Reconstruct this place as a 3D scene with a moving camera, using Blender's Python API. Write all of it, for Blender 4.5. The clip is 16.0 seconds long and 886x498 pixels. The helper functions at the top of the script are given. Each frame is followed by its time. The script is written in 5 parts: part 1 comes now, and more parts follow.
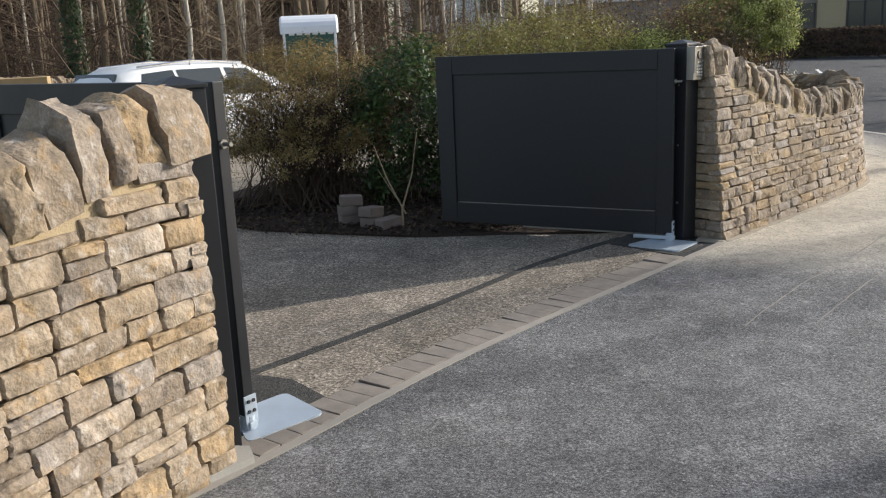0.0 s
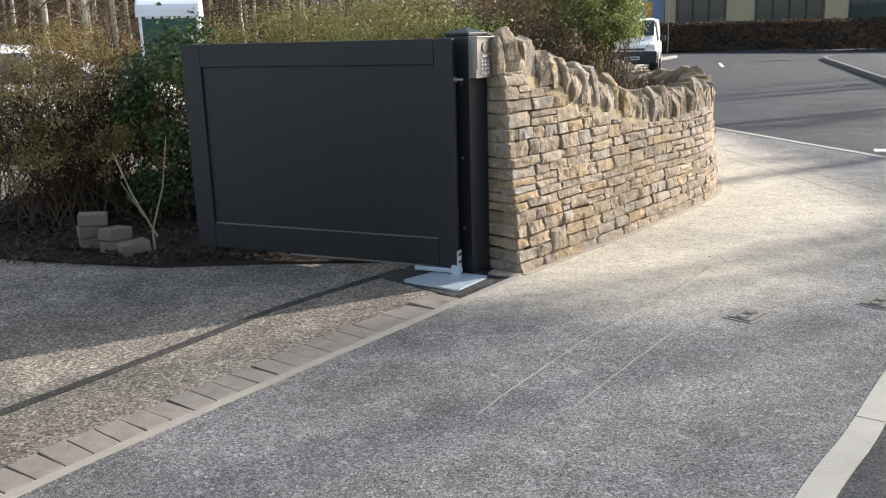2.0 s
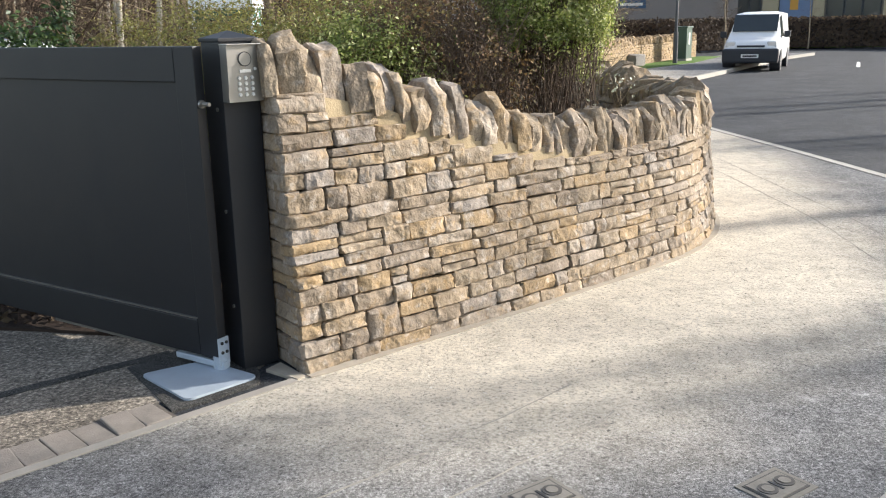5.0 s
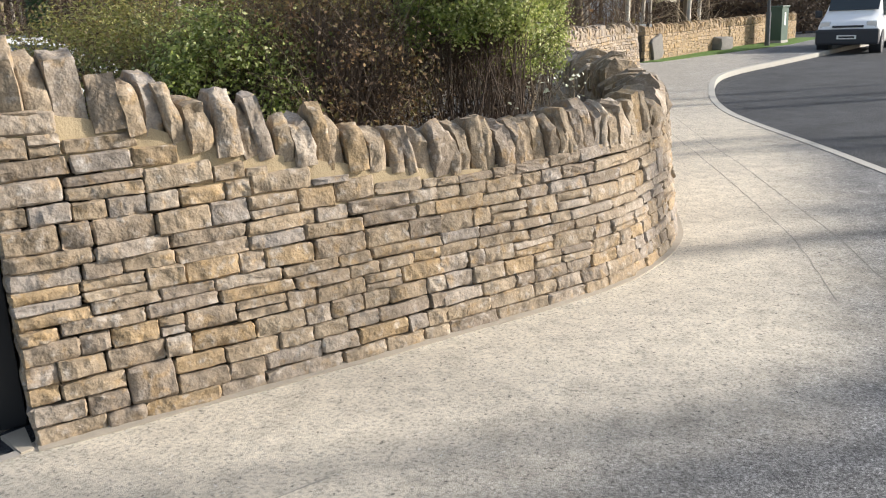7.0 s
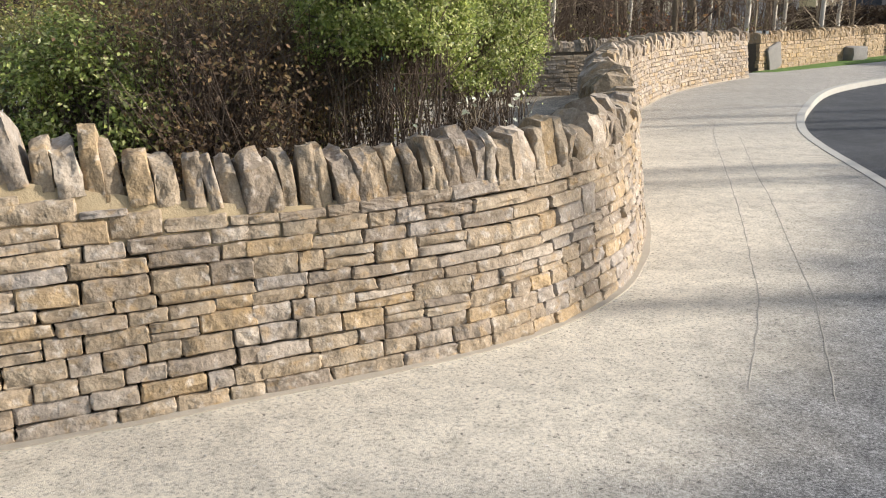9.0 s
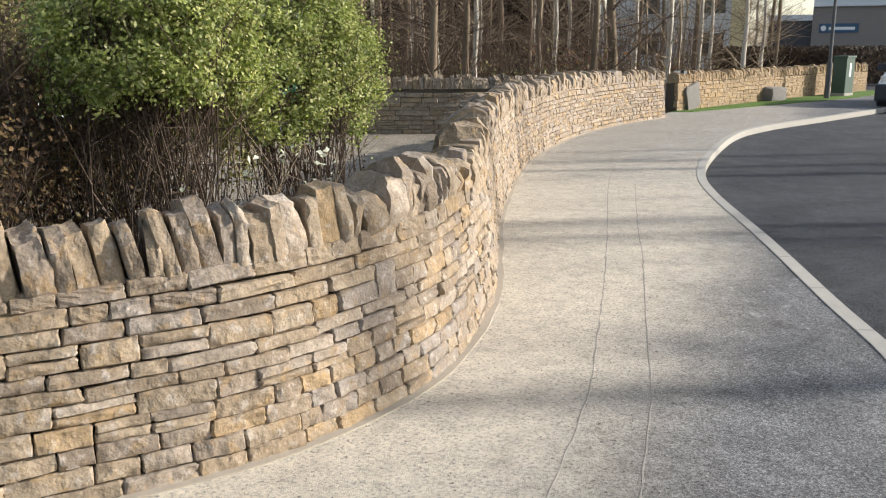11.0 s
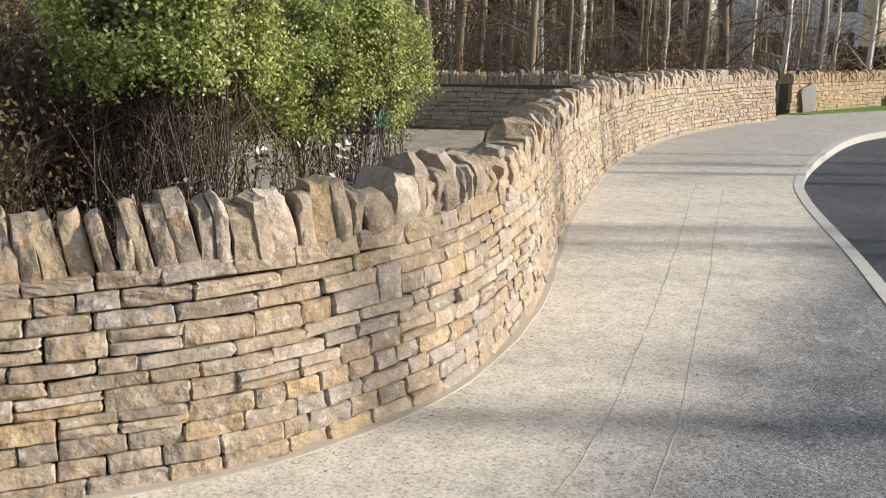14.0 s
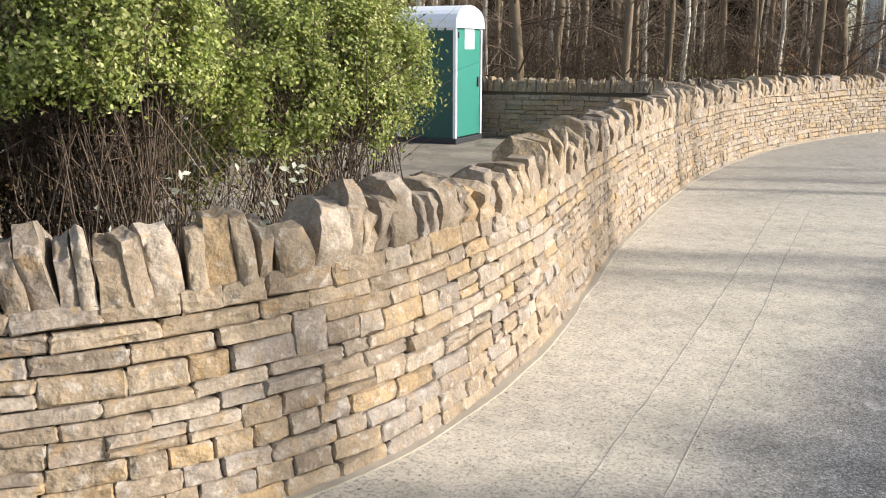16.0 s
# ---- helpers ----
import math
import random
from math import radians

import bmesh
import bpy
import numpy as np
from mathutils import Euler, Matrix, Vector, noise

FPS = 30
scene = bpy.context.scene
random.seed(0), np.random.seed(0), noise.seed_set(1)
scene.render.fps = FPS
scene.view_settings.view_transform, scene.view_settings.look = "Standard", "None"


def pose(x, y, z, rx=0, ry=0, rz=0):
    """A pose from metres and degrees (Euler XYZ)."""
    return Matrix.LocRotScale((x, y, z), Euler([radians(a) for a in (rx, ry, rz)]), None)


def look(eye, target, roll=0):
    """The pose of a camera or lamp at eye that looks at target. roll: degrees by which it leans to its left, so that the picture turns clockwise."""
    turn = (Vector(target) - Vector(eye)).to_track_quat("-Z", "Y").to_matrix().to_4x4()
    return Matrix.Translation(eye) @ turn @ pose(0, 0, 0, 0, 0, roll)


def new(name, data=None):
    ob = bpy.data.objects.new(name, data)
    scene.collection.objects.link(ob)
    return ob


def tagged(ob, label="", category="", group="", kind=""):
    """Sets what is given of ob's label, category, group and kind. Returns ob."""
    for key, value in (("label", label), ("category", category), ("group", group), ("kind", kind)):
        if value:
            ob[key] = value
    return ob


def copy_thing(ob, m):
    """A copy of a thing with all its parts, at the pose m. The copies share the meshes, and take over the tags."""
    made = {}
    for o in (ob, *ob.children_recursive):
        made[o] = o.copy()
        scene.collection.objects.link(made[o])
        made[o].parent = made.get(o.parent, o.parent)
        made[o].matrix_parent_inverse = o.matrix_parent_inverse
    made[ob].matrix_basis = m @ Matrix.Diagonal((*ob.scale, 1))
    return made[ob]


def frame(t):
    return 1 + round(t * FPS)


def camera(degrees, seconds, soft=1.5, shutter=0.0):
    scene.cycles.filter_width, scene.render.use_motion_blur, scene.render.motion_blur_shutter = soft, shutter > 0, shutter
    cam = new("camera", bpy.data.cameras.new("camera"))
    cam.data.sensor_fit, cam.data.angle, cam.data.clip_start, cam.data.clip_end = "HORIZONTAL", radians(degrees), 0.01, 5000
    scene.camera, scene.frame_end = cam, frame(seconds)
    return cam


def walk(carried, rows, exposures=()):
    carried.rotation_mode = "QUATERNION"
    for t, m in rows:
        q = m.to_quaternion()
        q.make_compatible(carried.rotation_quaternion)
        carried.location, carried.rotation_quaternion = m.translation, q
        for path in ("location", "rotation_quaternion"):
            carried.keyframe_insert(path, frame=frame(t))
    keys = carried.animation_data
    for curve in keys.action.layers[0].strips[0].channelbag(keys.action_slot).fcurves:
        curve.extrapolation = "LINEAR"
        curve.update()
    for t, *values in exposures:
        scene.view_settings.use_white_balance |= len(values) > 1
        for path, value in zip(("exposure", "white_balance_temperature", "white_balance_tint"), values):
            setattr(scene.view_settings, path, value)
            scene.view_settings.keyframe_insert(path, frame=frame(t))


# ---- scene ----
cam = camera(53.5, 16.0, soft=1.15)
METRES, EYE, TILT, LEAN, TURN = 10.1, 1.56, -13.1, 2.5, 0.0
ROWS = [
    (0.0, 0.0, 0.0, 0.0, 0.0, 0.0, -0.0),
    (0.5, 0.0233, 0.0232, 0.0021, -0.97, -0.5, -0.05),
    (1.0, 0.0503, 0.0586, 0.0136, -2.47, -1.03, 0.62),
    (1.5, 0.0898, 0.0901, 0.0207, -3.62, -0.58, 0.46),
    (2.0, 0.1206, 0.1242, 0.0292, -4.61, -0.74, 0.15),
    (2.5, 0.147, 0.1622, 0.0422, -6.48, -0.52, 1.07),
    (3.0, 0.1806, 0.1891, 0.048, -5.01, -0.53, 0.46),
    (5.5, 0.3294, 0.3073, 0.083, 5.84, -1.57, -2.01),
    (6.0, 0.3589, 0.3345, 0.0931, 6.67, -1.63, -1.11),
    (6.5, 0.3955, 0.3543, 0.0994, 9.92, -2.32, -2.29),
    (7.0, 0.4237, 0.3765, 0.1041, 11.71, -2.78, -2.86),
    (7.5, 0.4487, 0.4054, 0.1127, 12.7, -3.1, -2.4),
    (8.0, 0.4774, 0.4271, 0.1174, 15.73, -3.4, -3.33),
    (10.5, 0.5823, 0.5527, 0.1583, 23.12, -3.2, -7.11),
    (11.0, 0.5813, 0.5687, 0.163, 17.28, -1.22, -6.18),
    (11.5, 0.5832, 0.5723, 0.1637, 16.85, -1.3, -6.23),
    (12.0, 0.5822, 0.5739, 0.1634, 17.85, -1.98, -6.47),
    (12.5, 0.5787, 0.5785, 0.1634, 18.65, -2.36, -6.4),
    (13.0, 0.5798, 0.5854, 0.1626, 19.32, -2.23, -6.68),
    (13.5, 0.5936, 0.5958, 0.1645, 21.9, -2.13, -7.77),
    (14.0, 0.6116, 0.6097, 0.1708, 24.53, -2.38, -8.4),
    (14.5, 0.6157, 0.6305, 0.173, 25.43, -2.58, -7.9),
    (15.0, 0.616, 0.6545, 0.1809, 25.97, -2.43, -6.8),
    (15.5, 0.6251, 0.6734, 0.1855, 28.09, -2.42, -7.52),
    (16.0, 0.6429, 0.693, 0.1927, 32.22, -3.16, -9.26),
]
walk(cam, [(t, pose(0, 0, EYE, TILT, LEAN, TURN) @ pose(METRES * x, METRES * y, METRES * z, 90 + pitch, roll, yaw)) for t, x, y, z, yaw, pitch, roll in ROWS],
     [(0.0, 0.54), (1.0, 0.84), (2.0, 1.02), (3.0, 1.15), (5.5, 1.1), (6.5, 0.91), (7.5, 0.84), (10.5, 0.78), (11.5, 0.64), (12.5, 0.65), (14.5, 0.75), (16.0, 0.8)])

# ---- light ----
SUN_AZ, SUN_EL = 24.0, 22.5          # degrees from +x towards +y, and above the horizon
world = bpy.data.worlds.new("sky")
scene.world = world
world.use_nodes = True
wn = world.node_tree
sky = wn.nodes.new("ShaderNodeTexSky")
sky.sky_type, sky.sun_disc = "NISHITA", False
sky.sun_elevation, sky.sun_rotation = radians(SUN_EL), radians(90 - SUN_AZ)
sky.air_density, sky.dust_density, sky.ozone_density = 1.0, 1.5, 1.0
haze = wn.nodes.new("ShaderNodeHueSaturation")
haze.inputs["Saturation"].default_value = 0.72
wn.links.new(sky.outputs[0], haze.inputs["Color"])
wn.links.new(haze.outputs[0], wn.nodes["Background"].inputs[0])
wn.nodes["Background"].inputs[1].default_value = 0.145
sun = new("sun", bpy.data.lights.new("sun", "SUN"))
sun.data.energy, sun.data.angle, sun.data.color = 4.2, radians(0.5), (1.0, 0.95, 0.88)
sun_dir = Vector((math.cos(radians(SUN_AZ)) * math.cos(radians(SUN_EL)), math.sin(radians(SUN_AZ)) * math.cos(radians(SUN_EL)), math.sin(radians(SUN_EL))))
sun.matrix_world = look(sun_dir * 60, (0, 0, 0))


# ---- materials ----
class Mat:
    """A node material with a short way to add nodes."""

    def __init__(self, name, rough=0.8, metal=0.0, spec=0.5):
        self.mat = bpy.data.materials.new(name)
        self.mat.use_nodes = True
        self.tree = self.mat.node_tree
        self.bsdf = self.tree.nodes["Principled BSDF"]
        self.bsdf.inputs["Roughness"].default_value = rough
        self.bsdf.inputs["Metallic"].default_value = metal
        self.bsdf.inputs["Specular IOR Level"].default_value = spec
        self.geo = self.node("ShaderNodeNewGeometry")
        self.pos = self.geo.outputs["Position"]

    def node(self, kind, **values):
        n = self.tree.nodes.new(kind)
        for key, value in values.items():
            setattr(n, key, value)
        return n

    def link(self, a, b):
        self.tree.links.new(a, b)

    def put(self, socket, value):
        if hasattr(value, "is_output"):
            self.link(value, socket)
        else:
            socket.default_value = value

    def noise(self, scale, detail=4.0, rough=0.6, where=None, distort=0.0):
        n = self.node("ShaderNodeTexNoise")
        n.inputs["Scale"].default_value, n.inputs["Detail"].default_value, n.inputs["Roughness"].default_value = scale, detail, rough
        n.inputs["Distortion"].default_value = distort
        self.link(where or self.pos, n.inputs["Vector"])
        return n.outputs["Fac"]

    def cells(self, scale, where=None, feature="F1"):
        n = self.node("ShaderNodeTexVoronoi", feature=feature)
        n.inputs["Scale"].default_value = scale
        self.link(where or self.pos, n.inputs["Vector"])
        return n

    def ramp(self, fac, stops, mode="LINEAR"):
        n = self.node("ShaderNodeValToRGB")
        n.color_ramp.interpolation = mode
        e = n.color_ramp.elements
        while len(e) < len(stops):
            e.new(0.5)
        for el, (p, c) in zip(e, stops):
            el.position = p
            el.color = (*c, 1) if isinstance(c, tuple) else (c, c, c, 1)
        self.link(fac, n.inputs[0])
        return n.outputs[0]

    def mix(self, fac, a, b, mode="MIX"):
        n = self.node("ShaderNodeMix", data_type="RGBA", blend_type=mode)
        for socket, v in ((n.inputs[0], fac), (n.inputs[6], a), (n.inputs[7], b)):
            self.put(socket, (*v, 1) if isinstance(v, tuple) and len(v) == 3 else v)
        return n.outputs[2]

    def math(self, op, a, b=0.0):
        n = self.node("ShaderNodeMath", operation=op)
        self.put(n.inputs[0], a)
        self.put(n.inputs[1], b)
        return n.outputs[0]

    def span(self, value, a, b):
        """0 at a, 1 at b, clamped, smooth."""
        n = self.node("ShaderNodeMapRange", interpolation_type="SMOOTHSTEP")
        self.link(value, n.inputs[0])
        n.inputs[1].default_value, n.inputs[2].default_value = a, b
        return n.outputs[0]

    def stretched(self, x, y, z, source=None):
        n = self.node("ShaderNodeMapping")
        n.inputs["Scale"].default_value = (x, y, z)
        self.link(source or self.pos, n.inputs[0])
        return n.outputs[0]

    def local(self):
        return self.node("ShaderNodeTexCoord").outputs["Object"]

    def rnd(self):
        return self.node("ShaderNodeObjectInfo").outputs["Random"]

    def colour(self, value):
        self.put(self.bsdf.inputs["Base Color"], (*value, 1) if isinstance(value, tuple) else value)
        return self

    def bump(self, height, strength=0.4, depth=0.01):
        n = self.node("ShaderNodeBump")
        n.inputs["Strength"].default_value, n.inputs["Distance"].default_value = strength, depth
        prior = self.bsdf.inputs["Normal"].links
        if prior:
            self.link(prior[0].from_socket, n.inputs["Normal"])
        self.link(height, n.inputs["Height"])
        self.link(n.outputs[0], self.bsdf.inputs["Normal"])
        return self


def stone_material(name, joined, shade_mix=0.0, warm=0.0):
    m = Mat(name, 0.86, spec=0.3)
    r = m.geo.outputs["Random Per Island"] if joined else m.rnd()
    base = m.ramp(r, [(0.0, (0.40, 0.325, 0.225)), (0.12, (0.33, 0.27, 0.19)), (0.24, (0.43, 0.365, 0.27)), (0.36, (0.31, 0.26, 0.20)), (0.47, (0.38, 0.345, 0.30)),
                      (0.58, (0.26, 0.225, 0.19)), (0.66, (0.43, 0.315, 0.17)), (0.74, (0.39, 0.33, 0.245)), (0.83, (0.33, 0.315, 0.30)), (0.91, (0.50, 0.45, 0.38)), (0.965, (0.20, 0.175, 0.15))], "CONSTANT")
    base = m.mix(0.3, base, (0.365, 0.305, 0.225))
    if warm:
        base = m.mix(warm, base, (0.50, 0.35, 0.16))
    shift = m.node("ShaderNodeVectorMath", operation="ADD")
    m.link(m.pos, shift.inputs[0])
    comb = m.node("ShaderNodeCombineXYZ")
    m.link(m.math("MULTIPLY", r, 37.0), comb.inputs[0])
    m.link(m.math("MULTIPLY", r, 91.0), comb.inputs[2])
    m.link(comb.outputs[0], shift.inputs[1])
    p = shift.outputs[0]
    big, fine = m.noise(9, 5, 0.62, p), m.noise(90, 3, 0.6, p)
    c = m.mix(m.span(big, 0.36, 0.62), m.mix(0.6, base, (0.22, 0.18, 0.13)), base)
    rust = m.span(m.noise(13, 3, 0.5, p, 0.6), 0.55, 0.70)
    c = m.mix(m.math("MULTIPLY", rust, 0.42), c, (0.43, 0.29, 0.125))
    pale = m.span(m.noise(19, 4, 0.6, p), 0.54, 0.70)
    c = m.mix(m.math("MULTIPLY", pale, 0.55), c, (0.56, 0.535, 0.49))
    grime = m.span(m.noise(24, 4, 0.6, p), 0.56, 0.72)
    c = m.mix(m.math("MULTIPLY", grime, 0.35), c, (0.12, 0.10, 0.08))
    c = m.mix(0.5, c, m.ramp(fine, [(0.3, 0.6), (0.5, 1.0), (0.7, 1.35)]), "MULTIPLY")
    c = m.mix(1.0, c, (0.85, 0.80, 0.765), "MULTIPLY")
    # mix towards dark brown: shade put into the stone's colour
    if shade_mix:
        c = m.mix(shade_mix, c, (0.17, 0.135, 0.095))
    m.colour(c)
    m.bump(m.noise(14, 3, 0.5, p), 0.8, 0.030)
    m.bump(m.noise(38, 3, 0.55, p), 0.55, 0.009)
    m.bump(m.noise(170, 2, 0.6, p), 0.3, 0.0018)
    return m.mat


def plain(name, colour, rough=0.6, metal=0.0, vary=0.12, scale=12.0, relief=0.0, spec=0.5):
    """One real colour with two scales of slight variation."""
    m = Mat(name, rough, metal, spec)
    f = m.noise(scale, 5, 0.6)
    g = m.noise(scale * 9, 3, 0.6)
    c = m.mix(f, tuple(v * (1 - vary) for v in colour), tuple(min(1.0, v * (1 + vary)) for v in colour))
    c = m.mix(m.math("MULTIPLY", g, vary), c, tuple(v * 0.6 for v in colour))
    m.colour(c)
    m.put(m.bsdf.inputs["Roughness"], m.math("ADD", m.math("MULTIPLY", m.math("SUBTRACT", f, 0.5), 0.2), rough))
    if relief:
        m.bump(g, 0.5, relief)
    return m.mat


def asphalt(name, dark, light, dust=None, dusty=None, chip=330.0, speck_scale=120.0):
    """Stone chips in bitumen. dusty(m) gives the spread of pale sand trodden into it."""
    m = Mat(name, 0.88, spec=0.25)
    v = m.cells(chip)
    chips = m.mix(0.75, v.outputs["Color"], m.noise(60, 4, 0.7))
    bw = m.node("ShaderNodeRGBToBW")
    m.link(chips, bw.inputs[0])
    c = m.ramp(bw.outputs[0], [(0.25, dark), (0.55, tuple((a + b) / 2 for a, b in zip(dark, light))), (0.85, light)])
    blotch = m.noise(1.3, 6, 0.68, distort=0.5)
    c = m.mix(0.75, c, m.ramp(blotch, [(0.3, 0.55), (0.7, 1.5)]), "MULTIPLY")
    speck = m.noise(speck_scale, 3, 0.8)
    c = m.mix(0.75, c, m.ramp(speck, [(0.36, 0.42), (0.50, 0.95), (0.64, 2.1)]), "MULTIPLY")
    scuff = m.span(m.noise(6, 6, 0.72), 0.57, 0.74)
    c = m.mix(m.math("MULTIPLY", scuff, 0.42), c, tuple(min(1, x * 1.9) for x in light))
    if dusty:
        c = m.mix(dusty(m), c, m.mix(m.noise(30, 4, 0.7), tuple(x * 0.8 for x in dust), tuple(x * 1.15 for x in dust)))
    c = m.mix(0.8, c, m.ramp(m.noise(7, 7, 0.75), [(0.32, 0.66), (0.5, 1.0), (0.68, 1.22)]), "MULTIPLY")
    white = m.span(m.noise(46, 3, 0.6), 0.66, 0.71)
    c = m.mix(m.math("MULTIPLY", white, 0.5), c, tuple(min(1, x * 2.4) for x in light))
    grit = m.span(m.noise(38, 2, 0.5), 0.68, 0.72)
    c = m.mix(m.math("MULTIPLY", grit, 0.75), c, (0.05, 0.045, 0.04))
    m.colour(c)
    m.bump(v.outputs["Distance"], 0.55, 0.004)
    m.bump(m.noise(25, 3, 0.6), 0.2, 0.006)
    return m.mat


STONE = stone_material("walling_stone", False)
STONE_JOINED = stone_material("walling_stone_far", True)
# browner stone of the back wall, darkened for the trees' shade
STONE_SHADED = stone_material("shaded_stone", True, 0.3)
STONE_WARM = stone_material("yellow_walling_stone", True, 0.0, 0.55)
MORTAR = plain("sand_mortar", (0.42, 0.33, 0.205), 0.95, 0, 0.3, 9, 0.006, 0.2)
# core behind the stones, coloured dark for the unlit depth of open joints
JOINT_SHADE = plain("shaded_wall_core", (0.11, 0.088, 0.064), 0.95, 0, 0.3, 20, 0.01, 0.2)
ANTHRACITE = plain("anthracite_paint", (0.0095, 0.0105, 0.0135), 0.5, 0.0, 0.10, 3, 0.0, 0.5)
GALV = plain("galvanised_steel", (0.47, 0.535, 0.60), 0.45, 0.25, 0.22, 7)
STEEL = plain("brushed_steel", (0.31, 0.295, 0.27), 0.42, 0.85, 0.1, 14)
BLACK = plain("black_rubber", (0.02, 0.02, 0.02), 0.6, 0, 0.2, 20)
CONCRETE = plain("concrete", (0.38, 0.36, 0.32), 0.92, 0, 0.16, 7, 0.003, 0.25)
SETT = plain("sett", (0.27, 0.235, 0.20), 0.9, 0, 0.4, 14, 0.004, 0.25)


# ---- building helpers ----
def mesh_from(name, verts, faces, material, parent=None, label="", smooth=False):
    me = bpy.data.meshes.new(name)
    me.from_pydata([tuple(v) for v in verts], [], faces)
    me.materials.append(material)
    if smooth:
        me.shade_smooth()
    ob = new(name, me)
    ob.parent = parent
    if label:
        ob["label"] = label
    return ob


def part(name, bm, material, parent=None, label="", smooth=False):
    """Links a bmesh as one mesh object under a thing or a part."""
    me = bpy.data.meshes.new(name)
    bmesh.ops.recalc_face_normals(bm, faces=bm.faces)
    bm.to_mesh(me)
    bm.free()
    me.materials.append(material)
    if smooth:
        me.shade_smooth()
    ob = new(name, me)
    ob.parent = parent
    if label:
        ob["label"] = label
    return ob


def empty(name, m=None):
    ob = new(name)
    if m is not None:
        ob.matrix_basis = m
    return ob


def box(bm, x0, x1, y0, y1, z0, z1, m=None, bevel=0.0):
    """A box, bevelled, added to bm."""
    made = bmesh.ops.create_cube(bm, size=1.0)["verts"]
    bmesh.ops.transform(bm, verts=made, matrix=Matrix.Translation(((x0 + x1) / 2, (y0 + y1) / 2, (z0 + z1) / 2)) @ Matrix.Diagonal((x1 - x0, y1 - y0, z1 - z0, 1)))
    if bevel:
        edges = list({e for v in made for e in v.link_edges})
        out = bmesh.ops.bevel(bm, geom=edges, offset=bevel, segments=2, affect="EDGES", profile=0.6)
        made = list({v for f in out["faces"] for v in f.verts} | {v for v in made if v.is_valid})
    if m is not None:
        bmesh.ops.transform(bm, verts=made, matrix=m)
    return bm


def solid(x0, x1, y0, y1, z0, z1, bevel=0.0, m=None):
    return box(bmesh.new(), x0, x1, y0, y1, z0, z1, m, bevel)


def rod(bm, a, b, r0, r1=None, sides=10):
    """A tapered round bar from a to b, added to bm."""
    a, b = Vector(a), Vector(b)
    d = b - a
    m = Matrix.Translation((a + b) / 2) @ d.to_track_quat("Z", "Y").to_matrix().to_4x4()
    bmesh.ops.create_cone(bm, cap_ends=True, segments=sides, radius1=r0, radius2=r0 if r1 is None else r1, depth=d.length, matrix=m)
    return bm


def spline(points, step=0.05):
    """Catmull-Rom through plan points, resampled evenly: arrays of places, and the length."""
    p = [np.array(q, float) for q in points]
    p = [2 * p[0] - p[1]] + p + [2 * p[-1] - p[-2]]
    fine = []
    for a, b, c, d in zip(p, p[1:], p[2:], p[3:]):
        for k in range(40):
            t = k / 40
            fine.append(0.5 * (2 * b + (c - a) * t + (2 * a - 5 * b + 4 * c - d) * t * t + (3 * b - a - 3 * c + d) * t ** 3))
    fine.append(p[-2])
    fine = np.array(fine)
    s = np.concatenate([[0], np.cumsum(np.linalg.norm(np.diff(fine, axis=0), axis=1))])
    n = max(2, int(s[-1] / step))
    u = np.linspace(0, s[-1], n + 1)
    return np.stack([np.interp(u, s, fine[:, i]) for i in range(2)], 1), s[-1]


class Line:
    """A plan line with arc length; its outer side is on the right of the way it runs."""

    def __init__(self, points):
        self.pts, self.length = spline(points)
        self.step = self.length / (len(self.pts) - 1)

    def at(self, s, out=0.0):
        s = min(max(s, -0.3), self.length + 0.3)
        k = min(max(int(s / self.step), 0), len(self.pts) - 2)
        t = s / self.step - k
        a, b = self.pts[k], self.pts[k + 1]
        d = (b - a) / np.linalg.norm(b - a)
        n = np.array((d[1], -d[0]))
        p = a + (b - a) * t + n * out
        return p, d, n

    def matrix(self, s, out, z):
        p, d, n = self.at(s, out)
        return Matrix(((d[0], n[0], 0, p[0]), (d[1], n[1], 0, p[1]), (0, 0, 1, z), (0, 0, 0, 1)))


def band(name, line, s0, s1, outer, inner, z0, z1, material, parent=None, label="", step=0.15, lean=0.0):
    """A solid strip along a line between two offsets, its outer face leaning back; z0 and z1 are numbers or functions of s."""
    n = max(1, int((s1 - s0) / step))
    verts, faces = [], []
    for i in range(n + 1):
        s = s0 + (s1 - s0) * i / n
        top = z1(s) if callable(z1) else z1
        low = z0(s) if callable(z0) else z0
        edge_out = outer(s) if callable(outer) else outer
        for out, z in ((edge_out - lean * low, low), (edge_out - lean * top, top), (inner, top), (inner, low)):
            p = line.at(s, out)[0]
            verts.append((p[0], p[1], z))
    for i in range(n):
        a, b = i * 4, i * 4 + 4
        for k in range(4):
            faces.append((a + k, a + (k + 1) % 4, b + (k + 1) % 4, b + k))
    faces += [(3, 2, 1, 0), (n * 4, n * 4 + 1, n * 4 + 2, n * 4 + 3)]
    return mesh_from(name, verts, faces, material, parent, label)


def slab(name, pts, z, thick, material, parent=None, label=""):
    """A flat sheet of some thickness with the plan outline given."""
    bm = bmesh.new()
    top = [bm.verts.new((x, y, z)) for x, y in pts]
    low = [bm.verts.new((x, y, z - thick)) for x, y in pts]
    n = len(pts)
    f = bm.faces.new(top)
    for i in range(n):
        bm.faces.new((top[i], low[i], low[(i + 1) % n], top[(i + 1) % n]))
    bmesh.ops.triangulate(bm, faces=[f])
    return part(name, bm, material, parent, label)


# ---- stones ----
rng = random.Random(7)


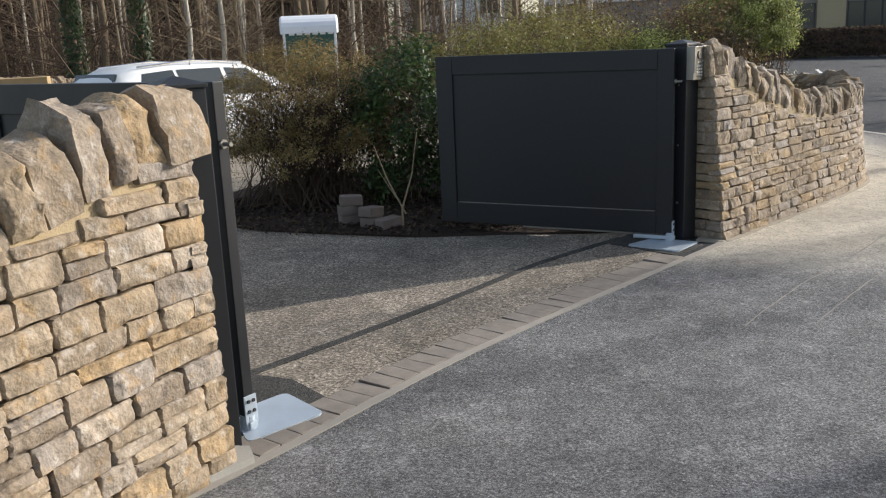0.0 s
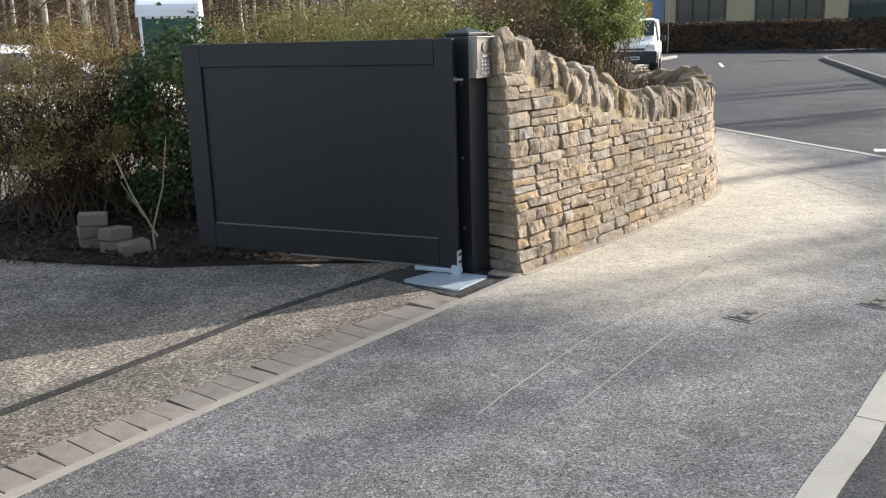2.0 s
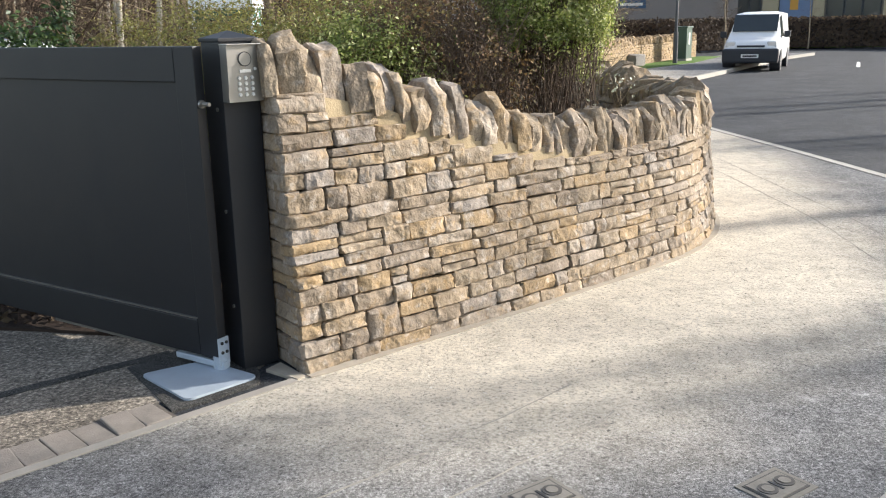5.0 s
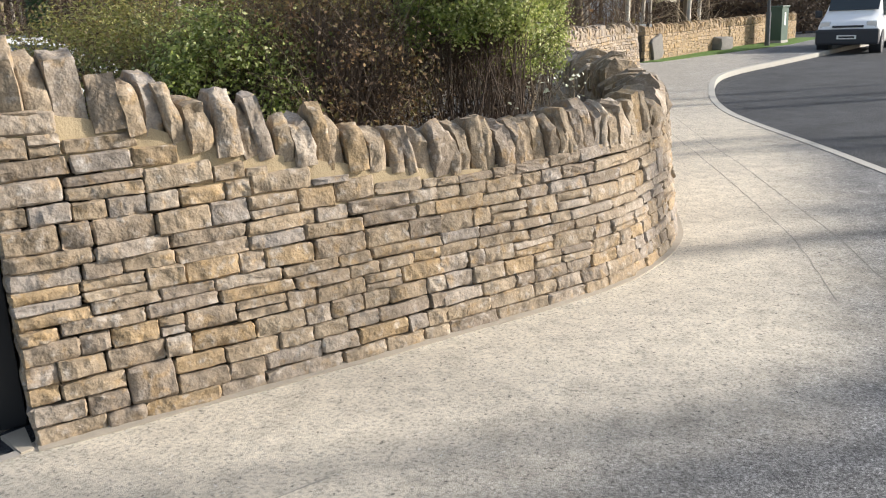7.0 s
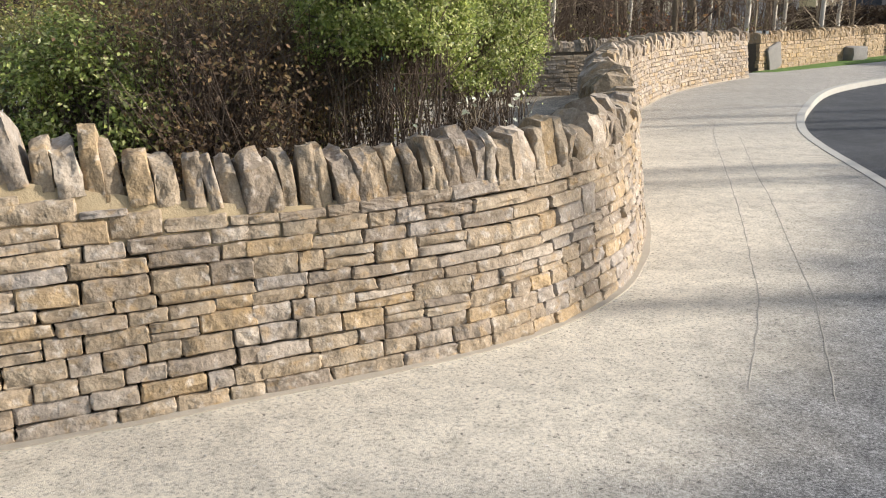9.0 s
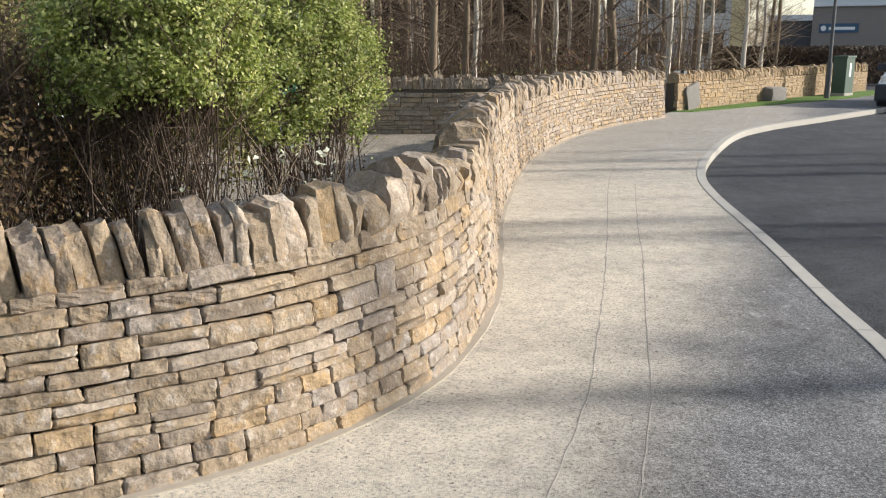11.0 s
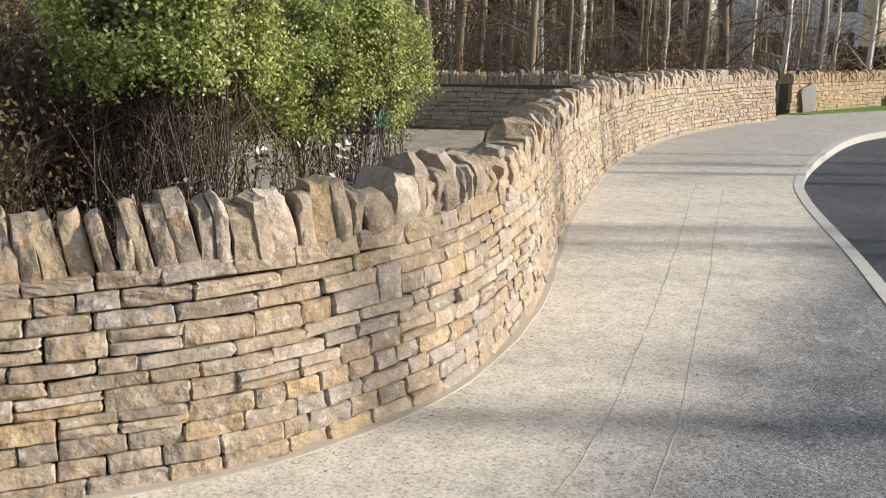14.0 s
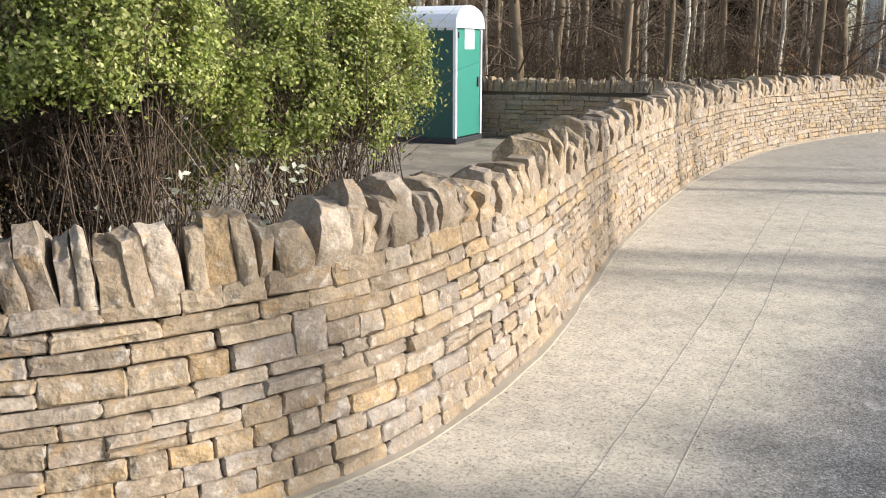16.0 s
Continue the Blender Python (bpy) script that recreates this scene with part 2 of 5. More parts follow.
def stone_shape(seed):
    """A dressed walling stone: 1 wide, 1 high, face at y = 0 and its tail at y = -1."""
    r = random.Random(seed)
    us, vs = [0, 0.035, 0.35, 0.65, 0.965, 1], [0, 0.10, 0.5, 0.90, 1]
    bulge, skew = r.uniform(0.0, 0.09), r.uniform(-0.10, 0.10)
    lean = r.uniform(-0.12, 0.08)
    rise = [r.uniform(-0.055, 0.045) for _ in range(4)]
    slant = [r.uniform(-0.025, 0.012) for _ in range(4)]
    verts, faces = [], []
    nu, nv = len(us), len(vs)
    corner = {k: r.uniform(0.03, 0.22) for k in ((0, 0), (1, 0), (0, 1), (1, 1))}
    for j, v in enumerate(vs):
        for i, u in enumerate(us):
            edge = i in (0, nu - 1) or j in (0, nv - 1)
            x = (u - 0.5) * (1 + 2 * ((slant[0] if u < 0.5 else slant[1]) * (1 - v) + (slant[2] if u < 0.5 else slant[3]) * v)) + r.uniform(-0.010, 0.010)
            z = (v - 0.5) * (1 + 2 * ((rise[0] if v < 0.5 else rise[1]) * (1 - u) + (rise[2] if v < 0.5 else rise[3]) * u)) + r.uniform(-0.035, 0.035)
            if edge:
                if i in (0, nu - 1) and j in (0, nv - 1):
                    k = corner[(int(u > 0.5), int(v > 0.5))]
                    x *= 1 - k * 0.35
                    z *= 1 - k
                y = -0.085 + r.uniform(-0.04, 0.03)
            else:
                y = bulge * (1 - (2 * u - 1) ** 2) + skew * (u - 0.5) + lean * (v - 0.5) + r.uniform(-0.07, 0.07)
            verts.append((x, y, z))
    for j in range(nv - 1):
        for i in range(nu - 1):
            a = j * nu + i
            faces.append((a, a + 1, a + nu + 1, a + nu))
    ring = [i for i in range(nu)] + [j * nu + nu - 1 for j in range(1, nv)] + [(nv - 1) * nu + i for i in range(nu - 2, -1, -1)] + [j * nu for j in range(nv - 2, 0, -1)]
    start = len(verts)
    for k in ring:
        verts.append((verts[k][0] * 0.97, -1.0, verts[k][2] * 0.95))
    for i in range(len(ring)):
        k = (i + 1) % len(ring)
        faces.append((ring[k], ring[i], start + i, start + k))
    return verts, faces


def cope_shape(seed):
    """A rough slab set on edge: 1 thick along x, 1 deep along y (face at y = 0), 1 high."""
    r = random.Random(seed)
    peak = r.uniform(0.15, 0.75)
    top = r.uniform(-0.14, 0.10)
    outline = [(r.uniform(-0.04, 0.02), 0.0), (r.uniform(-0.03, 0.06), 0.36), (r.uniform(-0.08, 0.06), 0.72), (-r.uniform(0.03, 0.14), 0.95 + top * 0.5 + r.uniform(-0.06, 0.03)), (-peak * 0.55 - 0.12, 1.02 + r.uniform(-0.05, 0.05)),
               (-peak * 0.5 - 0.42, 0.96 - top + r.uniform(-0.08, 0.04)), (-0.95, 0.80 - top * 0.5 + r.uniform(-0.12, 0.05)), (-1.0, 0.4), (-1.0, 0.0)]
    verts, faces = [], []
    n = len(outline)
    cy, cz = -0.48, 0.45
    taper = r.uniform(0.0, 0.3)
    for x, shrink in ((-0.5, 0.92), (-0.44, 0.985), (0.0, 1.0), (0.44, 0.985), (0.5, 0.92)):
        wob = r.uniform(-0.05, 0.05)
        for y, z in outline:
            k = 1 - taper * max(z, 0) if x else 1
            verts.append((x * k + r.uniform(-0.07, 0.07), cy + (y - cy) * shrink + r.uniform(-0.025, 0.025), (cz + (z - cz) * shrink + wob * z + r.uniform(-0.02, 0.02)) if z > 0 else 0.0))
    for layer in range(4):
        for i in range(n):
            k = (i + 1) % n
            a = layer * n
            faces.append((a + i, a + k, a + n + k, a + n + i))
    for layer, turn in ((0, 1), (4, -1)):
        c = len(verts)
        a = layer * n
        verts.append((verts[a][0] + r.uniform(-0.08, 0.08), cy + r.uniform(-0.1, 0.1), cz + r.uniform(-0.1, 0.1)))
        for i in range(n):
            k = (i + 1) % n
            faces.append((a + k, a + i, c) if turn > 0 else (a + i, a + k, c))
    return verts, faces


def pool(name, shape, count, material, fine=False, rough=0.02, round_off=0.1):
    """Meshes of one kind of piece; the fine ones are rounded and chipped, for what is passed close by."""
    out = []
    for i in range(count):
        verts, faces = shape(1000 + i)
        me = bpy.data.meshes.new(name)
        me.from_pydata(verts, [], faces)
        me.materials.append(material)
        bm = bmesh.new()
        bm.from_mesh(me)
        bmesh.ops.recalc_face_normals(bm, faces=bm.faces)
        if fine:
            bmesh.ops.subdivide_edges(bm, edges=list(bm.edges), cuts=1, use_grid_fill=True, smooth=round_off)
            for v in bm.verts:
                if v.co.y > -0.9:
                    v.co += Vector((noise.noise(v.co * 4.0 + Vector((i, 0, 0))) * 0.5, noise.noise(v.co * 5.0 + Vector((0, i, 0))) * 1.6, noise.noise(v.co * 4.0 + Vector((0, 0, i))) * 0.7)) * rough
            for f in bm.faces:
                f.smooth = True
        bm.to_mesh(me)
        bm.free()
        if fine:
            me.set_sharp_from_angle(angle=radians(34))
        out.append(me)
    return out


STONES = pool("stone", stone_shape, 48, STONE, True, 0.05, 0.12)
STONES_FAR = pool("stone", stone_shape, 24, STONE)
COPES = pool("coping_stone", cope_shape, 40, STONE, True, 0.045, 0.0)


class Pile:
    """Pieces along a wall: objects of their own within a stretch, one joined mesh past it."""

    def __init__(self, parent, limit=300):
        self.parent, self.limit, self.count, self.verts, self.faces = parent, limit, 0, [], []

    def add(self, name, me, m, single=True):
        if single and self.count < self.limit:
            ob = new(name, me)
            ob.parent = self.parent
            ob.matrix_basis = m
            self.count += 1
        else:
            k = len(self.verts)
            self.verts += [m @ v.co for v in me.vertices]
            self.faces += [tuple(k + i for i in p.vertices) for p in me.polygons]

    def close(self, name, material, label):
        if self.verts:
            tagged(mesh_from(name, self.verts, self.faces, material, self.parent, label), kind="stuff")


def courses(top, seed, lo=0.056, hi=0.100):
    r, z, out = random.Random(seed), 0.0, []
    while z < top:
        h = r.uniform(lo, hi)
        out.append((z, h))
        z += h
    return out


def wave(s, z):
    """Courses are not dead level: a slow rise and fall, none at the foot."""
    return 0.024 * min(1, z / 0.2) * noise.noise((s * 1.1, z * 2.5, 3.7))


def lay(pile, line, s0, s1, rows, top, seed, single=lambda s: True, depth=0.10, long=(0.10, 0.30), proud=0.0, gap=0.0048, end_step=0.0, fill=False, batter=0.0, shrink=0.0):
    """Stones course by course along a line, up to the height top(s)."""
    r = random.Random(seed)
    taken = []
    full = s1
    for i, (z, h) in enumerate(rows):
        s1 = full - shrink * z
        s = s0 - r.uniform(0, 0.0 if end_step else 0.05)
        nxt = []
        while s < s1 - 0.03:
            w = min(r.uniform(*long) * (1.25 if h < 0.07 else 1.0), s1 - s)
            if s1 - (s + w) < long[0] * 0.6:
                w = s1 - s
            block = [b for b in taken if b[0] < s + w - 0.004 and b[1] > s + 0.004]
            if block:
                b = min(block)
                if b[0] <= s + 0.06:
                    s = b[1]
                    continue
                w = b[0] - s
            limit = top(s + w / 2) + 0.01 if fill else min(top(s), top(s + w))
            pieces = []
            low = limit - z if fill and z + h > limit - 0.035 and limit - z > 0.028 else h
            if low != h:
                pieces = [(z, low)]
            elif z + h <= limit + 0.012:
                tall = i + 1 < len(rows) and r.random() < 0.022 and w < 0.2 and z + h + rows[i + 1][1] <= limit
                if tall:
                    pieces = [(z, h + rows[i + 1][1])]
                    nxt.append((s, s + w))
                elif h > 0.080 and r.random() < 0.2:
                    k = r.uniform(0.42, 0.58)
                    pieces = [(z, h * k), (z + h * k, h * (1 - k))]
                else:
                    pieces = [(z, h)]
            for zz, hh in pieces:
                g = gap * r.uniform(0.1, 1.0)
                m = line.matrix(s + w / 2, proud - batter * (zz + hh / 2) + r.uniform(-0.004, 0.006), zz + hh / 2 + wave(s + w / 2, zz))
                m = m @ pose(0, 0, 0, r.uniform(-1.5, 1.5) + math.degrees(batter), r.uniform(-1.2, 1.2), r.uniform(-2, 2)) @ Matrix.Diagonal((w - g, depth, hh - g * 0.75, 1))
                if r.random() < 0.5:
                    m = m @ Matrix.Diagonal((-1, 1, 1, 1))
                pile.add("stone", r.choice(STONES if pile.limit and single(s) else STONES_FAR), m, single(s))
            s += w
        taken = nxt


def cope(pile, line, s0, s1, top, seed, single=lambda s: True, wide=0.36, tall=(0.20, 0.275), thick=(0.05, 0.10), proud=0.0, batter=0.0, tilt=lambda s: 0.0, loose=7):
    """Upright coping stones along a wall's top."""
    r = random.Random(seed)
    s = s0
    while s < s1:
        t = r.uniform(*thick) * (1.35 if r.random() < 0.12 else 1.0)
        h = r.uniform(*tall)
        slope = (top(s + 0.1) - top(s - 0.1)) / 0.2
        m = line.matrix(s + t / 2, proud - batter * top(s) + r.uniform(-0.02, 0.015), top(s + t / 2) - 0.012 - abs(slope) * t * 0.5)
        m = m @ pose(0, 0, 0, r.uniform(-1, 8), tilt(s) + r.uniform(-loose, loose), r.uniform(-12, 12)) @ Matrix.Diagonal((t * 1.06, wide * r.uniform(0.85, 1.08), h, 1))
        pile.add("coping_stone", r.choice(COPES), m, single(s))
        s += t + r.uniform(0.0, 0.016)


# ---- gate walls ----
DUSTY = plain("dusty_mortar", (0.40, 0.35, 0.28), 0.95, 0, 0.2, 18, 0.004, 0.2)
FRONT = Line([(2.084, 6.566), (2.653, 7.127), (3.293, 7.794), (3.820, 8.360), (4.214, 8.856), (4.462, 9.433), (4.570, 9.996), (4.550, 10.599), (4.450, 11.399),
              (4.18, 12.5), (3.75, 14.3), (3.26, 17.2), (3.08, 19.5), (3.19, 22.5), (3.72, 25.1), (4.37, 27.0)])
BATTER = 0.10                        # the face leans back as it rises
FRONT_TOPS = [(0.0, 1.255), (0.2, 1.235), (0.43, 1.18), (0.69, 1.105), (0.85, 1.04), (1.05, 0.99), (1.25, 0.935), (1.5, 0.88), (1.71, 0.84), (2.0, 0.79), (2.2, 0.775), (2.8, 0.79), (3.4, 0.80), (4.0, 0.82), (6.0, 0.82), (15.0, 0.86)]


def front_top(s):
    """Height of the foot of the coping: it sweeps down from the gate, then runs level."""
    return float(np.interp(s, *zip(*FRONT_TOPS)))


def front_courses(s):
    """Height of the topmost course: mortar fills the wedge below the sweeping coping."""
    return front_top(s) - 0.06 * min(1, max(0, s - 0.12) / 0.3) * min(1, max(0, 2.25 - s) / 0.5) - 0.006


wall_right = tagged(empty("wall_right"), "curved dry-laid buff stone wall sweeping down from the gate post", "wall", kind="structure")
band("core", FRONT, 0.10, FRONT.length - 0.02, -0.06, -0.34, -0.05, lambda s: front_top(s) - 0.02, JOINT_SHADE, wall_right, lean=BATTER)
band("mortar_bed", FRONT, 0.08, 2.3, lambda s: -0.018 + 0.012 * noise.noise((s * 7.0, 2.0, 0.0)), -0.36, lambda s: front_courses(s) - 0.13, lambda s: front_top(s) + 0.004 + 0.012 * noise.noise((s * 9.0, 0.0, 1.0)), MORTAR, wall_right, "sandy mortar bedding under the coping", step=0.04, lean=BATTER)
rows_right = courses(1.27, 3)
near_pile = Pile(wall_right, 300)
lay(near_pile, FRONT, 0.0, 1.9, rows_right, front_courses, 11, end_step=1.0, fill=True, batter=BATTER)
lay(near_pile, FRONT, 1.9, FRONT.length, rows_right, front_courses, 14, lambda s: s < 5.6, fill=True, batter=BATTER)
END = Line([(1.85, 6.83), (2.075, 6.575)])
end_pile = Pile(wall_right, 60)
lay(end_pile, END, 0.0, END.length, rows_right, lambda s: 1.25, 12, long=(0.2, 0.42), depth=0.08, shrink=BATTER)
band("core", END, 0.03, END.length - 0.22, -0.05, -0.3, -0.05, 1.2, JOINT_SHADE, wall_right)
near_pile.close("far_stones", STONE_JOINED, "coursed walling stones of the far stretch")
back_pile = Pile(wall_right, 0)
BACK = Line([tuple(FRONT.at(s, -0.40)[0]) for s in np.linspace(FRONT.length, 0, 60)])
lay(back_pile, BACK, 0.0, BACK.length, rows_right, lambda s: front_top(FRONT.length - s), 13, long=(0.25, 0.5))
back_pile.close("back_stones", STONE_JOINED, "rough stones of the wall's rear face")
cope_pile = Pile(wall_right, 300)
cope(cope_pile, FRONT, -0.03, 3.7, front_top, 21, wide=0.31, batter=BATTER, tilt=lambda s: -7 if s < 3 else -7 + (s - 3) * 12)
cope(cope_pile, FRONT, 3.75, FRONT.length, front_top, 22, lambda s: s < 20, wide=0.36, batter=BATTER, tall=(0.17, 0.31), thick=(0.055, 0.14), loose=15, tilt=lambda s: 4)
cope_pile.close("far_coping", STONE_JOINED, "upright coping stones of the far stretch")

SIDE = Line([(-2.2, -0.6), (-1.75, 0.9), (-1.30, 2.2), (-0.98, 2.90), (-0.86, 3.13)])


SIDE_TOPS = [(-4.0, 0.76), (-1.9, 0.80), (-1.2, 0.98), (-0.8, 1.075), (-0.6, 1.105), (-0.45, 1.15), (-0.27, 1.205), (0.0, 1.22)]


def side_top(s):
    return float(np.interp(s - SIDE.length, *zip(*SIDE_TOPS)))


def side_courses(s):
    k = SIDE.length - s
    return side_top(s) - 0.09 * min(1, max(0, k - 0.12) / 0.2) * min(1, max(0, 1.0 - k) / 0.5) - 0.006


tagged(band("footing_2", FRONT, 0.0, FRONT.length, lambda s: 0.045 + 0.02 * noise.noise((s * 2.3, 0, 0)), -0.06, -0.1, 0.010, DUSTY), "dusty mortar haunch along the wall's foot", "footing", kind="structure")
wall_left = tagged(empty("wall_left"), "sunlit buff stone wall rising to the gate post", "wall", kind="structure")
band("core", SIDE, 0.02, SIDE.length - 0.10, -0.06, -0.34, -0.05, lambda s: side_top(s) - 0.02, JOINT_SHADE, wall_left, lean=0.05)
band("mortar_bed", SIDE, SIDE.length - 2.0, SIDE.length - 0.05, lambda s: -0.018 + 0.012 * noise.noise((s * 7.0, 5.0, 0.0)), -0.36, lambda s: side_courses(s) - 0.12, lambda s: side_top(s) + 0.012 * noise.noise((s * 9.0, 3.0, 1.0)), MORTAR, wall_left, "sandy mortar bedding under the coping", step=0.04, lean=0.05)
side_pile = Pile(wall_left, 300)
rows_left = courses(1.24, 5, 0.055, 0.105)
lay(side_pile, SIDE, 0.0, SIDE.length, rows_left, side_courses, 31, end_step=1.0, long=(0.14, 0.30), fill=True, batter=0.05)
side_end = Line([(-0.87, 3.13), (-1.19, 3.29)])
lay(side_pile, side_end, 0.07, side_end.length, rows_left, lambda s: 1.2, 32, long=(0.2, 0.4), depth=0.08)
band("core", side_end, 0.15, side_end.length, -0.05, -0.25, -0.05, 1.12, JOINT_SHADE, wall_left)
cope(side_pile, SIDE, 0.0, SIDE.length - 0.05, side_top, 36, thick=(0.10, 0.19), tall=(0.24, 0.31), wide=0.30, batter=0.05, tilt=lambda s: -8)
side_pile.close("far_stones", STONE_JOINED, "coursed walling stones")
tagged(slab("footing_3", [(1.885, 6.615), (2.06, 6.505), (2.085, 6.545), (1.93, 6.70)], 0.012, 0.06, DUSTY), "pale mortar footing beside the gate post", "footing", kind="structure")
tagged(slab("footing", [(-0.94, 2.98), (-0.80, 3.14), (-0.84, 3.24), (-1.0, 3.26)], 0.035, 0.08, CONCRETE), "pale mortar footing at the wall's end", "footing", kind="structure")


# ---- ground ----
KERB = Line([(-2.0, -2.2), (0.2, 0.9), (2.3, 3.50), (2.93, 4.20), (3.43, 4.77), (3.91, 5.26), (5.2, 6.75), (6.3, 8.4), (6.75, 9.9), (6.72, 10.8), (6.5, 11.9), (6.16, 13.7), (5.68, 16.0), (5.48, 17.6),
             (5.50, 19.8), (5.84, 23.2), (6.48, 25.4), (7.74, 28.0), (9.2, 31.0), (11.2, 35.2), (13.6, 40.0), (16.0, 44.0)])
STRIP = Line([(-2.6, 0.9), (-0.91, 2.98), (-0.03, 4.16), (0.75, 5.05), (1.27, 5.62), (2.06, 6.50)])


def dust_by_wall(m):
    """Sand spread along the wall's foot and thinning towards the road."""
    sep = m.node("ShaderNodeSeparateXYZ")
    m.link(m.pos, sep.inputs[0])
    x, y = sep.outputs[0], sep.outputs[1]
    across = m.math("SUBTRACT", x, m.math("MULTIPLY", y, 0.10))
    wob = m.math("MULTIPLY", m.math("SUBTRACT", m.noise(0.9, 5, 0.6), 0.5), 2.2)
    side = m.math("SUBTRACT", 1.0, m.span(m.math("ADD", across, m.math("MULTIPLY", wob, 0.4)), 3.95, 5.15))
    off = m.math("SUBTRACT", m.math("MULTIPLY", m.math("SUBTRACT", x, 2.09), 0.7), m.math("MULTIPLY", m.math("SUBTRACT", y, 6.56), 0.7))
    near = m.math("SUBTRACT", 1.0, m.span(m.math("ADD", off, m.math("MULTIPLY", wob, 0.5)), 0.6, 1.9))
    along = m.span(m.math("ADD", m.math("ADD", y, m.math("MULTIPLY", x, 0.35)), m.math("MULTIPLY", wob, 0.5)), 6.1, 7.5)
    spread = m.math("MULTIPLY", m.math("MULTIPLY", side, near), along)
    thin = m.math("SUBTRACT", 1.0, m.math("MULTIPLY", m.span(y, 13.0, 22.0), 0.6))
    spread = m.math("MULTIPLY", spread, thin)
    return m.math("MULTIPLY", spread, m.span(m.noise(60, 5, 0.8), 0.22, 0.56))


ROAD = asphalt("road_tarmac", (0.010, 0.0112, 0.0140), (0.078, 0.080, 0.085))
PAVE = asphalt("pavement_tarmac", (0.038, 0.038, 0.040), (0.29, 0.285, 0.278), (0.62, 0.55, 0.44), dust_by_wall)
DRIVE = asphalt("drive_aggregate", (0.045, 0.038, 0.031), (0.43, 0.37, 0.295), chip=75, speck_scale=48)
SANDY = asphalt("sandy_drive", (0.13, 0.11, 0.085), (0.36, 0.31, 0.24))
PATCH = asphalt("fresh_patch", (0.018, 0.018, 0.018), (0.10, 0.095, 0.085), chip=200)
EDGING = plain("edging_concrete", (0.33, 0.30, 0.26), 0.92, 0, 0.2, 9, 0.003, 0.25)
BEDDING = plain("joint_sand", (0.15, 0.13, 0.11), 0.95, 0, 0.4, 40, 0.003, 0.2)
MULCH = plain("bark_mulch", (0.045, 0.032, 0.025), 0.95, 0, 0.5, 30, 0.02, 0.2)
LITTER = plain("leaf_litter", (0.17, 0.115, 0.065), 0.95, 0, 0.4, 4, 0.03, 0.2)
GRASS = plain("short_grass", (0.10, 0.17, 0.035), 0.9, 0, 0.3, 20, 0.02, 0.2)


def road_level(x, y):
    if x < 2.7 and y > 13:
        return -0.4
    k = min(max((y - 11.0) / 5.0, 0), 1)
    return -0.10 * k * k * (3 - 2 * k)


xs = sorted(set([-900, -400, -150, -60, -30] + list(range(-20, 41, 2)) + [60, 150, 400, 900]))
ys = sorted(set([-600, -200, -60, -20] + list(range(-10, 61, 1)) + [90, 150, 400, 1500]))
gv = [(x, y, road_level(x, y) - 0.004) for y in ys for x in xs]
gf = [(j * len(xs) + i, j * len(xs) + i + 1, (j + 1) * len(xs) + i + 1, (j + 1) * len(xs) + i) for j in range(len(ys) - 1) for i in range(len(xs) - 1)]
tagged(mesh_from("ground", gv, gf, ROAD), "dark worn tarmac road surface running to the horizon", "ground", kind="structure")

wall_foot = [tuple(FRONT.at(s, -0.06)[0]) for s in np.arange(0, FRONT.length, 0.5)]
kerb_side = [tuple(KERB.at(s, 0.03)[0]) for s in np.arange(0, KERB.length, 0.5)]
strip_side = [tuple(STRIP.at(s, -0.02)[0]) for s in np.arange(0, STRIP.length, 0.4)]
tagged(slab("pavement", strip_side + wall_foot + [(4.3, 28.5), (10.6, 41.0), (12.5, 44.0)] + kerb_side[::-1], 0.004, 0.2, PAVE), "grey tarmac pavement dusted with pale sand along the wall", "pavement", kind="structure")
tagged(slab("driveway", [tuple(STRIP.at(s, -0.235)[0]) for s in np.arange(0, STRIP.length + 0.2, 0.4)] + [(2.0, 7.2), (1.2, 7.02), (0.5, 7.11), (-0.3, 7.16), (-1.17, 7.48), (-1.7, 7.7), (-2.25, 8.15), (-2.6, 8.7), (-2.7, 9.4), (-9, 9.4), (-9, 1)],
             0.003, 0.1, DRIVE), "exposed aggregate driveway inside the gate", "driveway", kind="structure")
yard_v, yard_f = [], []
for y, left, right, z in ((8.6, -14, -3.0, 0.004), (9.6, -14, -2.6, 0.004), (11.2, -14, -1.6, 0.004), (13.0, -14, 0.6, 0.004), (14.2, -14, 3.2, 0.0), (15.2, -14, 3.2, -0.03), (17.2, -14, 2.85, -0.12), (19.5, -14, 2.68, -0.2), (22.5, -14, 2.78, -0.2), (26.0, -14, 3.4, -0.2)):
    for k in range(7):
        yard_v.append((left + (right - left) * k / 6, y, z))
for j in range(9):
    yard_f += [(j * 7 + k, j * 7 + k + 1, j * 7 + k + 8, j * 7 + k + 7) for k in range(6)]
tagged(mesh_from("drive_yard", yard_v, yard_f, SANDY), "sandy parking yard behind the planting", "driveway", kind="structure")
tagged(slab("planting_bed", [(2.0, 7.12), (1.2, 7.02), (0.5, 7.11), (-0.3, 7.16), (-1.17, 7.48), (-1.7, 7.7), (-2.25, 8.15), (-2.6, 8.7), (-2.7, 9.4), (-2.35, 10.3), (-1.5, 11.2), (0.3, 12.4), (2.9, 14.0), (3.6, 13), (4.1, 11), (4.2, 9.8), (3.4, 8.4), (2.4, 7.4)],
             0.02, 0.1, MULCH), "bed of dark bark mulch behind the gate", "flower bed", kind="structure")
